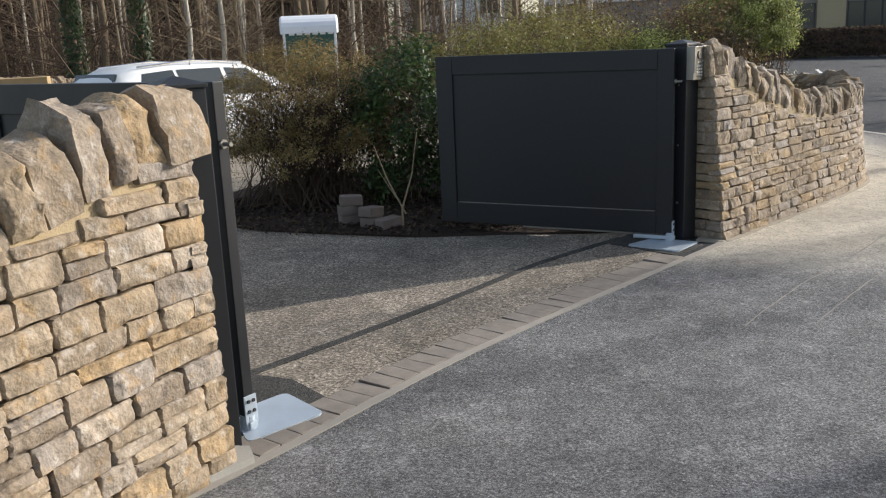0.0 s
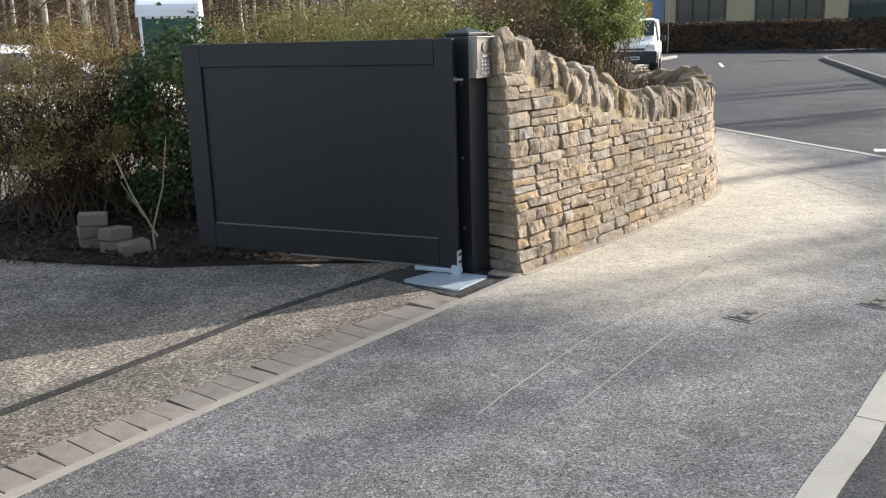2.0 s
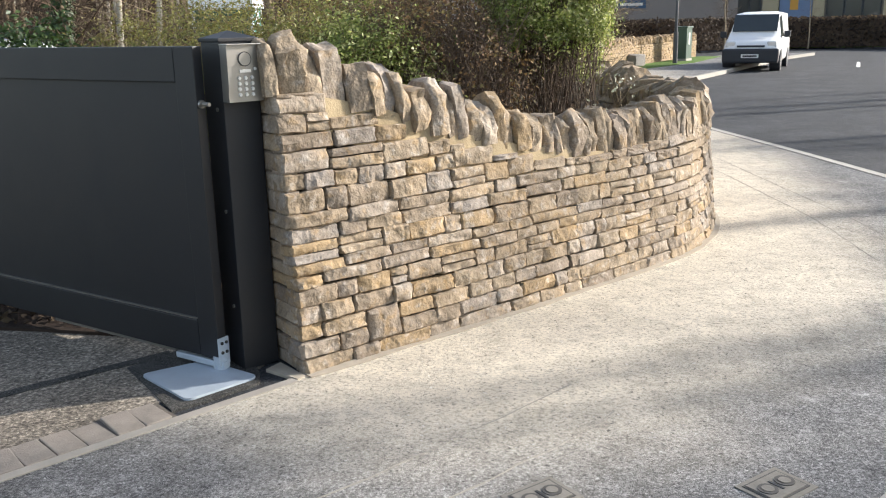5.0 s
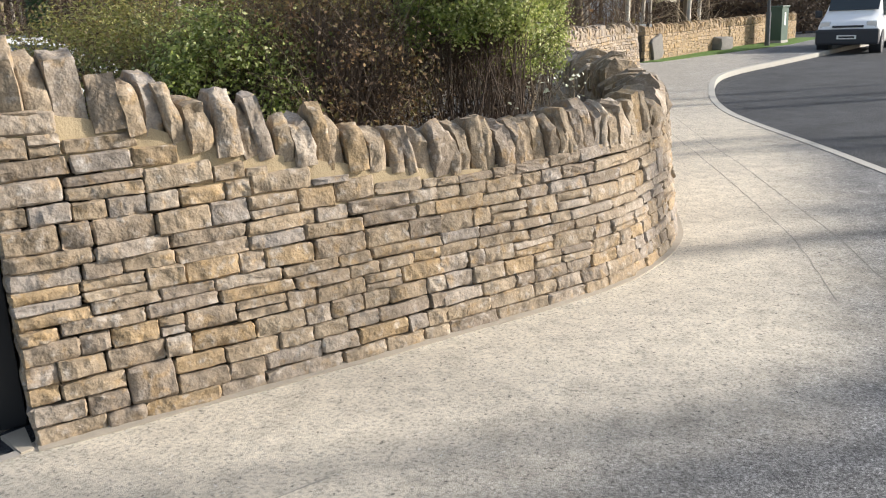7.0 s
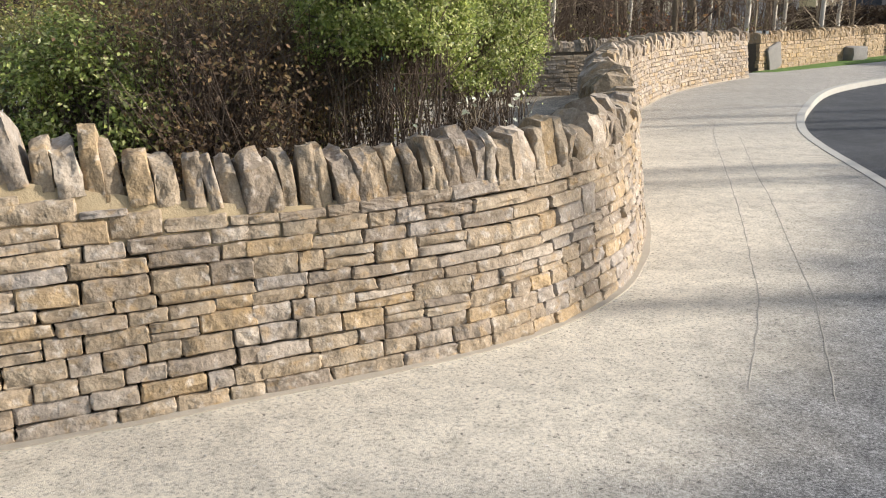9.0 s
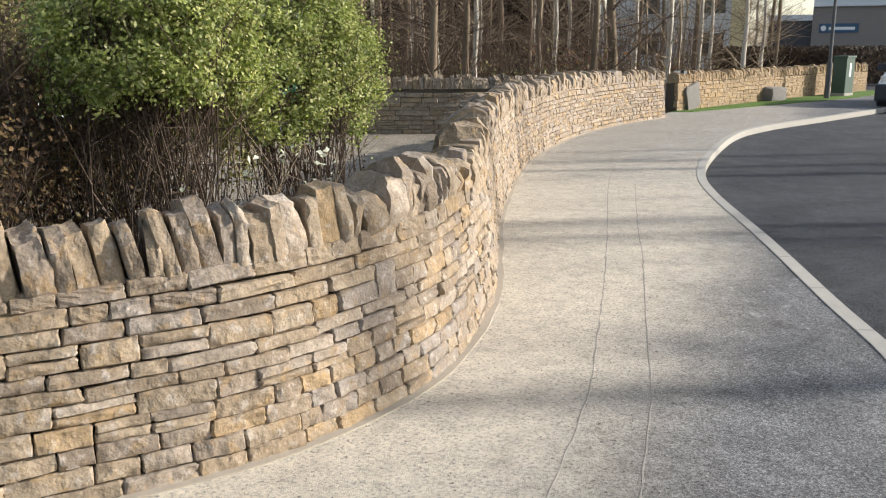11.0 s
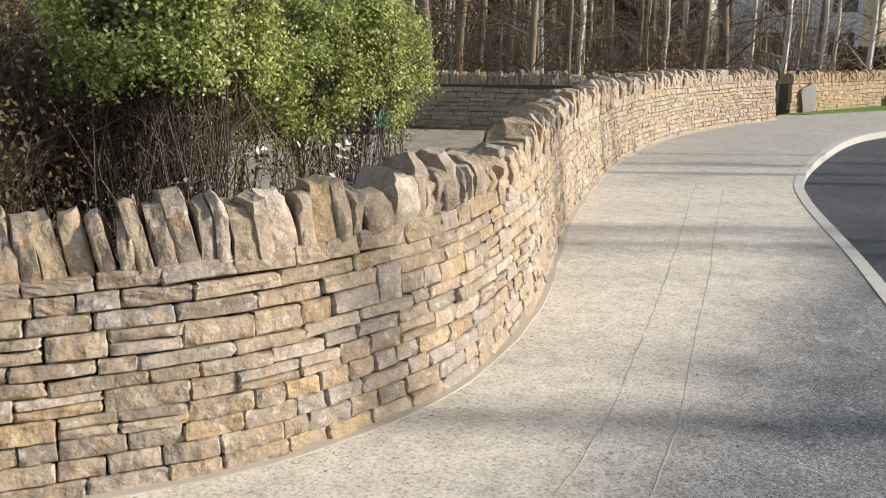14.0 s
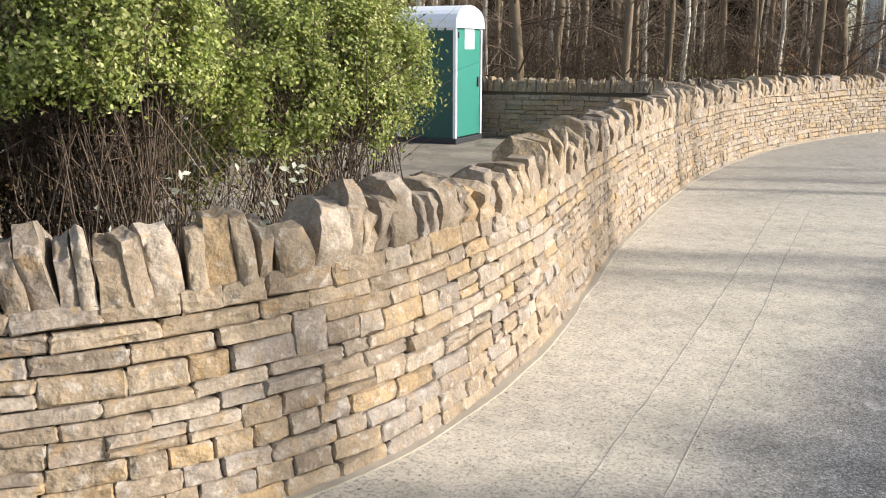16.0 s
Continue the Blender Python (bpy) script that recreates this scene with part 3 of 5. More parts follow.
tagged(slab("woodland_floor", [(-60, 18), (-14, 19.5), (-4, 22.6), (3.2, 28.0), (4.5, 29.4), (10.4, 41.6), (12, 60), (8, 120), (-80, 120)], 0.006, 0.2, LITTER), "brown leaf litter under bare trees", "ground", kind="structure")
tagged(slab("grass_verge", [(4.35, 28.7), (4.9, 28.9), (7.6, 33.4), (9.4, 36.4), (11.3, 41.2), (10.4, 41.5), (9, 38.7), (6.7, 34.2)], 0.02, 0.1, GRASS), "strip of short green grass at the wall's foot", "grass", kind="structure")
tagged(slab("ditch_strip", [(-30, 60), (60, 46), (70, 52), (-30, 75)], 0.02, 0.1, GRASS), "grass strip before the clipped hedge", "grass", kind="structure")
kerb = tagged(empty("kerb"), "pale concrete kerb between the pavement and the road", "kerb", kind="structure")
s = 0.0
while s < KERB.length - 0.95:
    band("kerb_stone", KERB, s + 0.004, s + 0.911, 0.10, -0.005, -0.2, 0.010, CONCRETE, kerb, step=0.12)
    s += 0.915
edge = tagged(empty("edging"), "thin pale concrete edging across the gateway", "kerb", kind="structure")
band("edging_strip", STRIP, 0.0, STRIP.length, 0.012, -0.036, -0.1, 0.009, EDGING, edge)
setts = tagged(empty("sett_band"), "row of worn brown paving setts across the gateway", "paving", kind="structure")
band("sett_bedding", STRIP, 2.0, STRIP.length - 0.55, -0.036, -0.235, -0.1, 0.003, BEDDING, setts, "gritty joint sand between the setts")
sett_bm = solid(-0.0552, 0.0552, -0.203, -0.009, -0.06, 0.0, 0.005)
sett_me = bpy.data.meshes.new("sett")
sett_bm.to_mesh(sett_me)
sett_bm.free()
sett_me.materials.append(SETT)
s = 2.0
while s < STRIP.length - 0.62:
    ob = new("sett", sett_me)
    ob.parent = setts
    ob.matrix_basis = STRIP.matrix(s + 0.06, -0.03, 0.012 + rng.uniform(-0.003, 0.003)) @ pose(0, 0, 0, rng.uniform(-1.5, 1.5), rng.uniform(-1.5, 1.5), rng.uniform(-2, 2))
    s += 0.115
DRAIN = Line([(-1.10, 4.05), (-0.40, 4.84), (0.14, 5.50), (0.64, 6.13), (1.35, 6.82)])
tagged(band("drain_channel", DRAIN, 0, DRAIN.length, 0.03, -0.03, -0.05, 0.008, PATCH), "dark narrow drain slot across the driveway", "drain", kind="structure")


# ---- gate ----
GLASS_EYE = plain("lens_glass", (0.05, 0.05, 0.055), 0.1, 0, 0.1, 20)
BUTTON = plain("steel_button", (0.74, 0.74, 0.72), 0.3, 0.5, 0.05, 20)


def gate_leaf(m, length):
    """A leaf in its own plane: hinge at x = 0, running along +x, faces at y = 0 and y = -0.05."""
    g = empty("gate", m)
    tagged(g, "anthracite metal driveway gate leaf standing open", "gate", "gate leaves")
    z0, z1, b = 0.07, 1.46, 0.15
    part("stile", solid(0, 0.12, -0.05, 0, z0, z1, 0.004), ANTHRACITE, g)
    part("stile", solid(length - b, length, -0.05, 0, z0, z1, 0.004), ANTHRACITE, g)
    part("top_rail", solid(0.122, length - b - 0.002, -0.05, 0, z1 - b, z1, 0.004), ANTHRACITE, g)
    part("bottom_rail", solid(0.122, length - b - 0.002, -0.05, 0, z0, z0 + 0.17, 0.004), ANTHRACITE, g)
    part("panel", solid(0.12, length - b, -0.035, -0.015, z0 + 0.165, z1 - b + 0.005), ANTHRACITE, g)
    # steel strip draws the highlight along the panel's recessed lower bead
    part("bead", solid(0.13, length - b - 0.01, -0.049, -0.003, z0 + 0.172, z0 + 0.177), STEEL, g, "thin steel bead under the panel, standing in for its highlight")
    hinge = part("hinge_plate", solid(-0.008, -0.0005, -0.058, 0.006, z0 - 0.03, z0 + 0.10, 0.003), GALV, g, "bright hinge plate")
    for y, z in ((-0.04, z0 + 0.075), (-0.014, z0 + 0.075), (-0.04, z0 + 0.03), (-0.014, z0 + 0.03)):
        part("screw", rod(bmesh.new(), (-0.008, y, z), (-0.013, y, z), 0.008, None, 8), BLACK, hinge)
    part("hinge_arm", solid(-0.02, 0.30, -0.045, -0.005, z0 - 0.045, z0 - 0.015, 0.006), GALV, g, "bright steel hinge arm")
    part("pivot", rod(bmesh.new(), (0.02, -0.025, 0.015), (0.02, -0.025, z0 + 0.01), 0.032, None, 16), GALV, g, "bright steel pivot")
    part("bolt", rod(rod(bmesh.new(), (0.0, -0.02, z1 - 0.24), (-0.055, -0.02, z1 - 0.24), 0.009, None, 10), (-0.004, -0.02, z1 - 0.24), (-0.014, -0.02, z1 - 0.24), 0.018, None, 12), STEEL, g, "bright steel stop bolt")
    part("bottom_trim", solid(0.3, length * 0.62, -0.046, -0.004, z0 - 0.014, z0 - 0.002), STEEL, g, "dull metal bottom trim")
    return g


def post(m, h):
    p = empty("gate_post", m)
    tagged(p, "anthracite square metal gate post with a flat cap", "post", "gate posts")
    part("shaft", solid(-0.088, 0.088, -0.088, 0.088, 0, h, 0.005), ANTHRACITE, p)
    bm = solid(-0.095, 0.095, -0.095, 0.095, h, h + 0.016, 0.003)
    bmesh.ops.create_cone(bm, cap_ends=True, segments=4, radius1=0.128, radius2=0.004, depth=0.030, matrix=Matrix.Translation((0, 0, h + 0.031)) @ Matrix.Rotation(radians(45), 4, "Z"))
    part("cap", bm, ANTHRACITE, p, "low pyramid cap")
    for z in (0.30, 0.74, 1.19):
        part("fixing", rod(bmesh.new(), (-0.088, -0.03, z), (-0.094, -0.03, z), 0.009, None, 8), STEEL, p)
    return p


gate_right = gate_leaf(pose(1.685, 6.575, 0, 0, 0, 152.5), 1.98)
post(pose(1.787, 6.742, 0, 0, 0, 45), 1.475)
gate_left = gate_leaf(pose(-0.89, 3.42, 0, 0, 0, 141.0), 1.98)
post(pose(-1.0, 3.30, 0, 0, 0, 35), 1.445)


def ground_plate(corners, label):
    bm = bmesh.new()
    top = [bm.verts.new((x, y, 0.018)) for x, y in corners]
    f = bm.faces.new(top)
    bmesh.ops.bevel(bm, geom=list(bm.verts), offset=0.035, segments=4, affect="VERTICES", profile=0.5)
    f = list(bm.faces)[0]
    out = bmesh.ops.extrude_face_region(bm, geom=[f])
    for v in out["geom"]:
        if isinstance(v, bmesh.types.BMVert):
            v.co.z = 0.002
    return tagged(part("motor_plate", bm, GALV), label, "metal plate", "gate motor plates")


ground_plate([(1.33, 6.52), (1.65, 6.25), (1.88, 6.52), (1.57, 6.70)], "galvanised cover plate of the gate motor let into the ground")
ground_plate([(-0.865, 3.31), (-0.585, 3.58), (-0.80, 3.83), (-1.0, 3.62)], "galvanised cover plate of the gate motor beside the setts")
keypad = tagged(empty("keypad", pose(1.886, 6.634, 1.225, 0, 0, 45)), "stainless steel entry keypad box on the gate post", "keypad")
bm = bmesh.new()
ring = [[bm.verts.new((x, y, z)) for x, z in ((-0.082, 0.0), (0.082, 0.0), (0.082, 0.236), (-0.082, 0.236))] for y in (0.058, 0.0)]
bm.faces.new(ring[1]), bm.faces.new(ring[0][::-1])
for k in range(4):
    bm.faces.new((ring[0][k], ring[0][(k + 1) % 4], ring[1][(k + 1) % 4], ring[1][k]))
part("housing", bm, STEEL, keypad)
part("visor", solid(-0.085, 0.085, -0.016, 0.058, 0.236, 0.241, 0.002), STEEL, keypad)
for sx in (-1, 1):
    part("cheek", solid(sx * 0.0835 - 0.0015, sx * 0.0835 + 0.0015, -0.012, 0.04, 0.05, 0.236), STEEL, keypad)
part("speaker_ring", rod(rod(bmesh.new(), (0.0, -0.0005, 0.178), (0.0, -0.004, 0.178), 0.031, None, 28), (0.0, -0.002, 0.178), (0.0, -0.0055, 0.178), 0.022, None, 24), GLASS_EYE, keypad, "dark speaker ring")
part("speaker_disc", rod(bmesh.new(), (0.0, -0.003, 0.178), (0.0, -0.0065, 0.178), 0.027, None, 28), STEEL, keypad, "steel speaker disc")
part("display", solid(-0.026, 0.026, -0.004, -0.0005, 0.122, 0.135), BUTTON, keypad, "pale display strip")
part("call_button", rod(bmesh.new(), (0.046, -0.0005, 0.136), (0.046, -0.006, 0.136), 0.007, None, 12), BUTTON, keypad)
for row in range(4):
    for col in range(3):
        part("button", rod(bmesh.new(), (-0.030 + col * 0.030, -0.0005, 0.030 + row * 0.023), (-0.030 + col * 0.030, -0.007, 0.030 + row * 0.023), 0.0088, 0.007, 12), BUTTON, keypad)

# ---- things in the paving ----
SEAM = plain("seam_grit", (0.31, 0.285, 0.245), 0.95, 0, 0.3, 30, 0.002, 0.2)
IRON = plain("cast_iron", (0.075, 0.07, 0.064), 0.75, 0.2, 0.3, 20, 0.002)
IRON_DUSTY = plain("dusty_cast_iron", (0.21, 0.195, 0.17), 0.9, 0, 0.4, 25, 0.002, 0.2)
SEAMS = ([(1.57, 4.54), (1.71, 4.73), (2.13, 5.25), (2.70, 5.85), (3.30, 6.55)], [(1.96, 4.55), (2.25, 4.9), (2.53, 5.23), (3.22, 5.97), (3.45, 6.28)],
         [(5.32, 8.6), (5.32, 9.63), (5.25, 10.51), (5.1, 11.89), (4.92, 13.33), (4.49, 16.6), (4.37, 18.2)], [(5.66, 8.6), (5.62, 9.5), (5.58, 10.1), (5.45, 11.2), (5.27, 12.81), (5.12, 13.9), (4.8, 16.6)])
for pts in SEAMS:
    label = "thin gritty joint line of a tarmac trench repair"
    line = Line(pts)
    v, f = [], []
    for k in range(int(line.length / 0.04)):
        w = 0.0042 + 0.0042 * noise.noise((k * 0.31, line.length, 0))
        for out, z in ((w, 0.003), (w * 0.6, 0.0055), (-w * 0.6, 0.0055), (-w, 0.003)):
            p = line.at(k * 0.04, out + 0.009 * noise.noise((k * 0.23, 5.0, line.length)))[0]
            v.append((p[0], p[1], z))
        if k:
            a = (k - 1) * 4
            f += [(a + i, a + i + 1, a + i + 5, a + i + 4) for i in range(3)]
    tagged(mesh_from("tarmac_seam", v, f, SEAM), label, "seam", kind="structure")
for pts in ([(1.22, 6.62), (1.62, 6.16), (1.74, 6.28), (1.90, 6.47), (1.86, 6.60), (1.70, 6.86), (1.42, 6.92)], [(-1.06, 3.32), (-0.88, 3.24), (-0.46, 3.60), (-0.80, 4.02), (-1.1, 4.15)]):
    tagged(slab("tarmac_patch", pts, 0.0075, 0.05, PATCH), "dark fresh tarmac patch round the motor plate", "patch", kind="structure")


def cover(m):
    """A small cast cover: frame, lid and raised studs."""
    c = tagged(empty("manhole_cover", m), "small worn cast iron access cover in the tarmac", "manhole cover", "access covers")
    part("frame", solid(-0.11, 0.11, -0.085, 0.085, -0.05, 0.004, 0.002), IRON_DUSTY, c, "dust-filled frame")
    part("rim", solid(-0.092, 0.092, -0.067, 0.067, -0.03, 0.006, 0.001), IRON, c, "dark iron rim")
    lid = part("lid", solid(-0.084, 0.084, -0.059, 0.059, -0.02, 0.009, 0.002), IRON_DUSTY, c, "worn dusty lid")
    for x in (-0.045, 0.045):
        part("boss", rod(bmesh.new(), (x, 0, 0.008), (x, 0, 0.0115), 0.034, None, 18), IRON, lid)
        part("boss_top", rod(bmesh.new(), (x, 0, 0.010), (x, 0, 0.0135), 0.021, None, 14), IRON_DUSTY, lid)
    part("keyhole", solid(-0.005, 0.005, -0.03, 0.03, 0.0085, 0.011), BLACK, lid)
    return c


first = cover(pose(3.12, 5.56, 0.004, 0, 0, 40))
copy_thing(first, pose(3.90, 5.66, 0.004, 0, 0, 40))


# ---- plants ----
def leaf_material(name, colours, gloss=0.45):
    m = Mat(name, gloss, spec=0.4)
    r = m.geo.outputs["Random Per Island"]
    n = len(colours)
    c = m.ramp(r, [(i / n, col) for i, col in enumerate(colours)], "CONSTANT")
    c = m.mix(0.5, c, m.ramp(m.noise(2.5, 3, 0.6), [(0.3, 0.6), (0.7, 1.4)]), "MULTIPLY")
    m.colour(c)
    thin = m.node("ShaderNodeBsdfTranslucent")
    m.link(c, thin.inputs[0])
    mixer = m.node("ShaderNodeMixShader")
    mixer.inputs[0].default_value = 0.4
    out = m.tree.nodes["Material Output"]
    m.link(m.bsdf.outputs[0], mixer.inputs[1])
    m.link(thin.outputs[0], mixer.inputs[2])
    m.link(mixer.outputs[0], out.inputs[0])
    return m.mat


LEAF_BRIGHT = leaf_material("bright_leaves", [(0.32, 0.37, 0.085), (0.42, 0.45, 0.14), (0.20, 0.25, 0.055), (0.56, 0.55, 0.24), (0.25, 0.30, 0.07), (0.12, 0.15, 0.04)])
LEAF_DARK = leaf_material("dark_leaves", [(0.035, 0.065, 0.02), (0.05, 0.085, 0.025), (0.07, 0.11, 0.03), (0.03, 0.05, 0.02)])
LEAF_OLIVE = leaf_material("olive_leaves", [(0.20, 0.20, 0.05), (0.27, 0.25, 0.07), (0.16, 0.165, 0.05), (0.22, 0.16, 0.06), (0.33, 0.30, 0.10)])
LEAF_BROWN = leaf_material("brown_leaves", [(0.19, 0.115, 0.055), (0.14, 0.085, 0.045), (0.25, 0.165, 0.07), (0.17, 0.14, 0.06), (0.11, 0.07, 0.04)], 0.7)
LEAF_BUSH = leaf_material("tawny_leaves", [(0.28, 0.19, 0.075), (0.21, 0.145, 0.06), (0.32, 0.24, 0.10), (0.18, 0.16, 0.055)], 0.6)
# dead-leaf browns, lowered to put under-crown shade into the colour
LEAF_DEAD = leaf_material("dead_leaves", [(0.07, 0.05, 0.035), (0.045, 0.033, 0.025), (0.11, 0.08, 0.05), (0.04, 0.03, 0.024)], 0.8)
LEAF_RUST = leaf_material("beech_leaves", [(0.30, 0.13, 0.05), (0.22, 0.10, 0.045), (0.26, 0.15, 0.07)], 0.7)
LEAF_WHITE = leaf_material("pale_leaves", [(0.55, 0.58, 0.42), (0.62, 0.63, 0.5)], 0.5)
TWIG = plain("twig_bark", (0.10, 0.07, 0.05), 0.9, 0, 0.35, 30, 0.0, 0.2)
TWIG_PALE = plain("pale_twig_bark", (0.32, 0.25, 0.165), 0.9, 0, 0.35, 6, 0.0, 0.2)
TWIG_SHRUB = plain("shrub_bark", (0.13, 0.095, 0.07), 0.9, 0, 0.4, 30, 0.0, 0.2)
BARK = plain("tree_bark", (0.20, 0.155, 0.105), 0.95, 0, 0.4, 5, 0.02, 0.2)
# copy of the bark lightened so that some trunks read as sunlit
BARK_SUNLIT = plain("sunlit_bark", (0.36, 0.29, 0.20), 0.9, 0, 0.4, 4, 0.02, 0.2)
BARK_BIRCH = plain("birch_bark", (0.58, 0.53, 0.44), 0.85, 0, 0.35, 3, 0.01, 0.2)

nrg = np.random.default_rng(5)


def leaves_mesh(name, centres, normals, size, material, parent=None, label="", slim=0.55):
    """Small folded leaves, two triangles each, one at every centre."""
    n = len(centres)
    up = normals / (np.linalg.norm(normals, axis=1, keepdims=True) + 1e-9)
    spin = nrg.normal(size=(n, 3))
    a = np.cross(up, spin)
    a /= np.linalg.norm(a, axis=1, keepdims=True) + 1e-9
    b = np.cross(up, a)
    k = (size * nrg.uniform(0.6, 1.3, n))[:, None]
    v = np.empty((n, 4, 3))
    v[:, 0] = centres - a * k
    v[:, 1] = centres - b * k * slim + up * k * 0.18
    v[:, 2] = centres + a * k
    v[:, 3] = centres + b * k * slim + up * k * 0.18
    me = bpy.data.meshes.new(name)
    me.vertices.add(n * 4)
    me.vertices.foreach_set("co", v.reshape(-1))
    tri = (np.arange(n)[:, None] * 4 + np.array([0, 1, 2, 0, 2, 3])).reshape(-1)
    me.loops.add(n * 6)
    me.loops.foreach_set("vertex_index", tri.astype(np.int32))
    me.polygons.add(n * 2)
    me.polygons.foreach_set("loop_start", np.arange(0, n * 6, 3, dtype=np.int32))
    me.update(calc_edges=True)
    me.materials.append(material)
    ob = new(name, me)
    ob.parent = parent
    if label:
        ob["label"] = label
    return ob


def sticks_mesh(name, a, b, r0, r1, material, parent=None, label="", sides=3):
    """Many thin tapered twigs from a to b (arrays) in one mesh."""
    a, b = np.asarray(a, float), np.asarray(b, float)
    n = len(a)
    d = b - a
    d /= np.linalg.norm(d, axis=1, keepdims=True) + 1e-9
    ref = np.where(np.abs(d[:, 2:3]) > 0.9, np.array([[1.0, 0, 0]]), np.array([[0, 0, 1.0]]))
    u = np.cross(d, ref)
    u /= np.linalg.norm(u, axis=1, keepdims=True)
    w = np.cross(d, u)
    r0, r1 = np.broadcast_to(r0, n)[:, None], np.broadcast_to(r1, n)[:, None]
    v = np.empty((n, sides * 2, 3))
    for k in range(sides):
        t = 2 * math.pi * k / sides
        ring = u * math.cos(t) + w * math.sin(t)
        v[:, k] = a + ring * r0
        v[:, sides + k] = b + ring * r1
    faces = np.array([(k, (k + 1) % sides, sides + (k + 1) % sides, sides + k) for k in range(sides)])
    idx = (np.arange(n)[:, None, None] * sides * 2 + faces).reshape(-1)
    me = bpy.data.meshes.new(name)
    me.vertices.add(n * sides * 2)
    me.vertices.foreach_set("co", v.reshape(-1))
    me.loops.add(len(idx))
    me.loops.foreach_set("vertex_index", idx.astype(np.int32))
    me.polygons.add(n * sides)
    me.polygons.foreach_set("loop_start", np.arange(0, len(idx), 4, dtype=np.int32))
    me.update(calc_edges=True)
    me.materials.append(material)
    ob = new(name, me)
    ob.parent = parent
    if label:
        ob["label"] = label
    return ob


def crown_points(centre, radii, count, clumps, spread, low=-0.4):
    """Leaf places in clumps over an uneven rounded body, with the ways that they face."""
    d = nrg.normal(size=(clumps * 3, 3))
    d /= np.linalg.norm(d, axis=1, keepdims=True)
    d = d[d[:, 2] > low][:clumps]
    reach = (1.14 - 0.5 * nrg.uniform(0, 1, len(d)) ** 1.6)[:, None]
    heads = np.array(centre) + d * reach * np.array(radii)
    pick = nrg.integers(0, len(d), count)
    at = heads[pick] + nrg.normal(size=(count, 3)) * spread * nrg.uniform(0.5, 1.4, (count, 1))
    face = d[pick] * 0.9 + nrg.normal(size=(count, 3)) * 0.7 + np.array([0, 0, 0.5])
    at[:, 2] = np.maximum(at[:, 2], 0.04)
    return at, face


def stems(base, top_centre, radii, count, thick=0.007):
    """Forked stems from a base that fan out into a crown: pairs of ends."""
    a, b, r = [], [], []
    for _ in range(count):
        p = np.array(base) + np.append(nrg.normal(size=2) * np.array(radii[:2]) * 0.38, 0)
        p[2] = 0.0
        d = nrg.normal(size=3)
        d /= np.linalg.norm(d)
        d[2] = abs(d[2]) * 0.8
        goal = np.array(top_centre) + d * np.array(radii) * nrg.uniform(0.7, 1.12)
        bend = (p + goal) / 2 + nrg.normal(size=3) * 0.09
        q = thick * nrg.uniform(0.5, 1.3)
        for u, v, k in ((p, bend, 1.0), (bend, goal, 0.6)):
            a.append(u), b.append(v), r.append(q * k)
        for _ in range(4):
            t = nrg.uniform(0.15, 1)
            o = bend + (goal - bend) * t
            a.append(o), b.append(o + nrg.normal(size=3) * 0.16 + (goal - bend) * 0.28), r.append(q * 0.38)
    return np.array(a), np.array(b), np.array(r)


def shrub(label, base, height, radii, leaf, count, size, twigs, low_z, category="shrub", clumps=60, spread=0.10, twig=TWIG_SHRUB, dead=0, group=""):
    """A shrub standing at base: stems, crown of leaves, and withered leaves among the stems."""
    x, y = base
    top = height - radii[2]
    thing = tagged(empty("shrub", pose(x, y, 0.02)), label, category, group)
    a, b, r = stems((0, 0, 0), (0, 0, top), radii, twigs)
    sticks_mesh("branchwork", a, b, r, r * 0.5, twig, thing)
    at, face = crown_points((0, 0, top), radii, count, clumps, spread, low_z)
    leaves_mesh("crown", at, face, size, leaf, thing)
    # withered leaves; their dark tone also deepens the shade below the crown
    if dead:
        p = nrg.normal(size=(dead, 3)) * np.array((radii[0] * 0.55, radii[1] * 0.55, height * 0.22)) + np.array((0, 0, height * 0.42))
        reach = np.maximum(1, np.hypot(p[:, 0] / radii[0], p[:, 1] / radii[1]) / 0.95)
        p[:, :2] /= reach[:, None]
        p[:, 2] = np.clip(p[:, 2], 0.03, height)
        leaves_mesh("withered_foliage", p, nrg.normal(size=(dead, 3)), 0.013, LEAF_DEAD, thing, "withered leaves among the stems, browns darkened for the shade there")
    return thing


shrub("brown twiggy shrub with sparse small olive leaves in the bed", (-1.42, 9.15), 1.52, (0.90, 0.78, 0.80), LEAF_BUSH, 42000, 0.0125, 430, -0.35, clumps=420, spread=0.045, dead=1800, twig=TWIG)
shrub("dense dark green shrub beside the open gate", (-0.42, 8.95), 1.50, (0.46, 0.5, 0.75), LEAF_DARK, 9000, 0.026, 60, -0.8, clumps=120, spread=0.08)
shrub("yellow-green shrub behind the gate leaf", (0.35, 10.3), 1.66, (0.9, 0.75, 0.75), LEAF_OLIVE, 24000, 0.0145, 90, -0.5, clumps=170, spread=0.09)
shrub("yellow-green shrub behind the gate leaf", (1.4, 10.6), 1.80, (0.9, 0.75, 0.75), LEAF_OLIVE, 24000, 0.0145, 90, -0.5, clumps=170, spread=0.09)
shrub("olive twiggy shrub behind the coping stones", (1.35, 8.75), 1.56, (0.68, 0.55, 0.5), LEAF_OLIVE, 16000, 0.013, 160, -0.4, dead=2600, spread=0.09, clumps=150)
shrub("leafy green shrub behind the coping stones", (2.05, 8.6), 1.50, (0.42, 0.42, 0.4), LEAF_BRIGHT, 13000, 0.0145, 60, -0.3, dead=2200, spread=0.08)
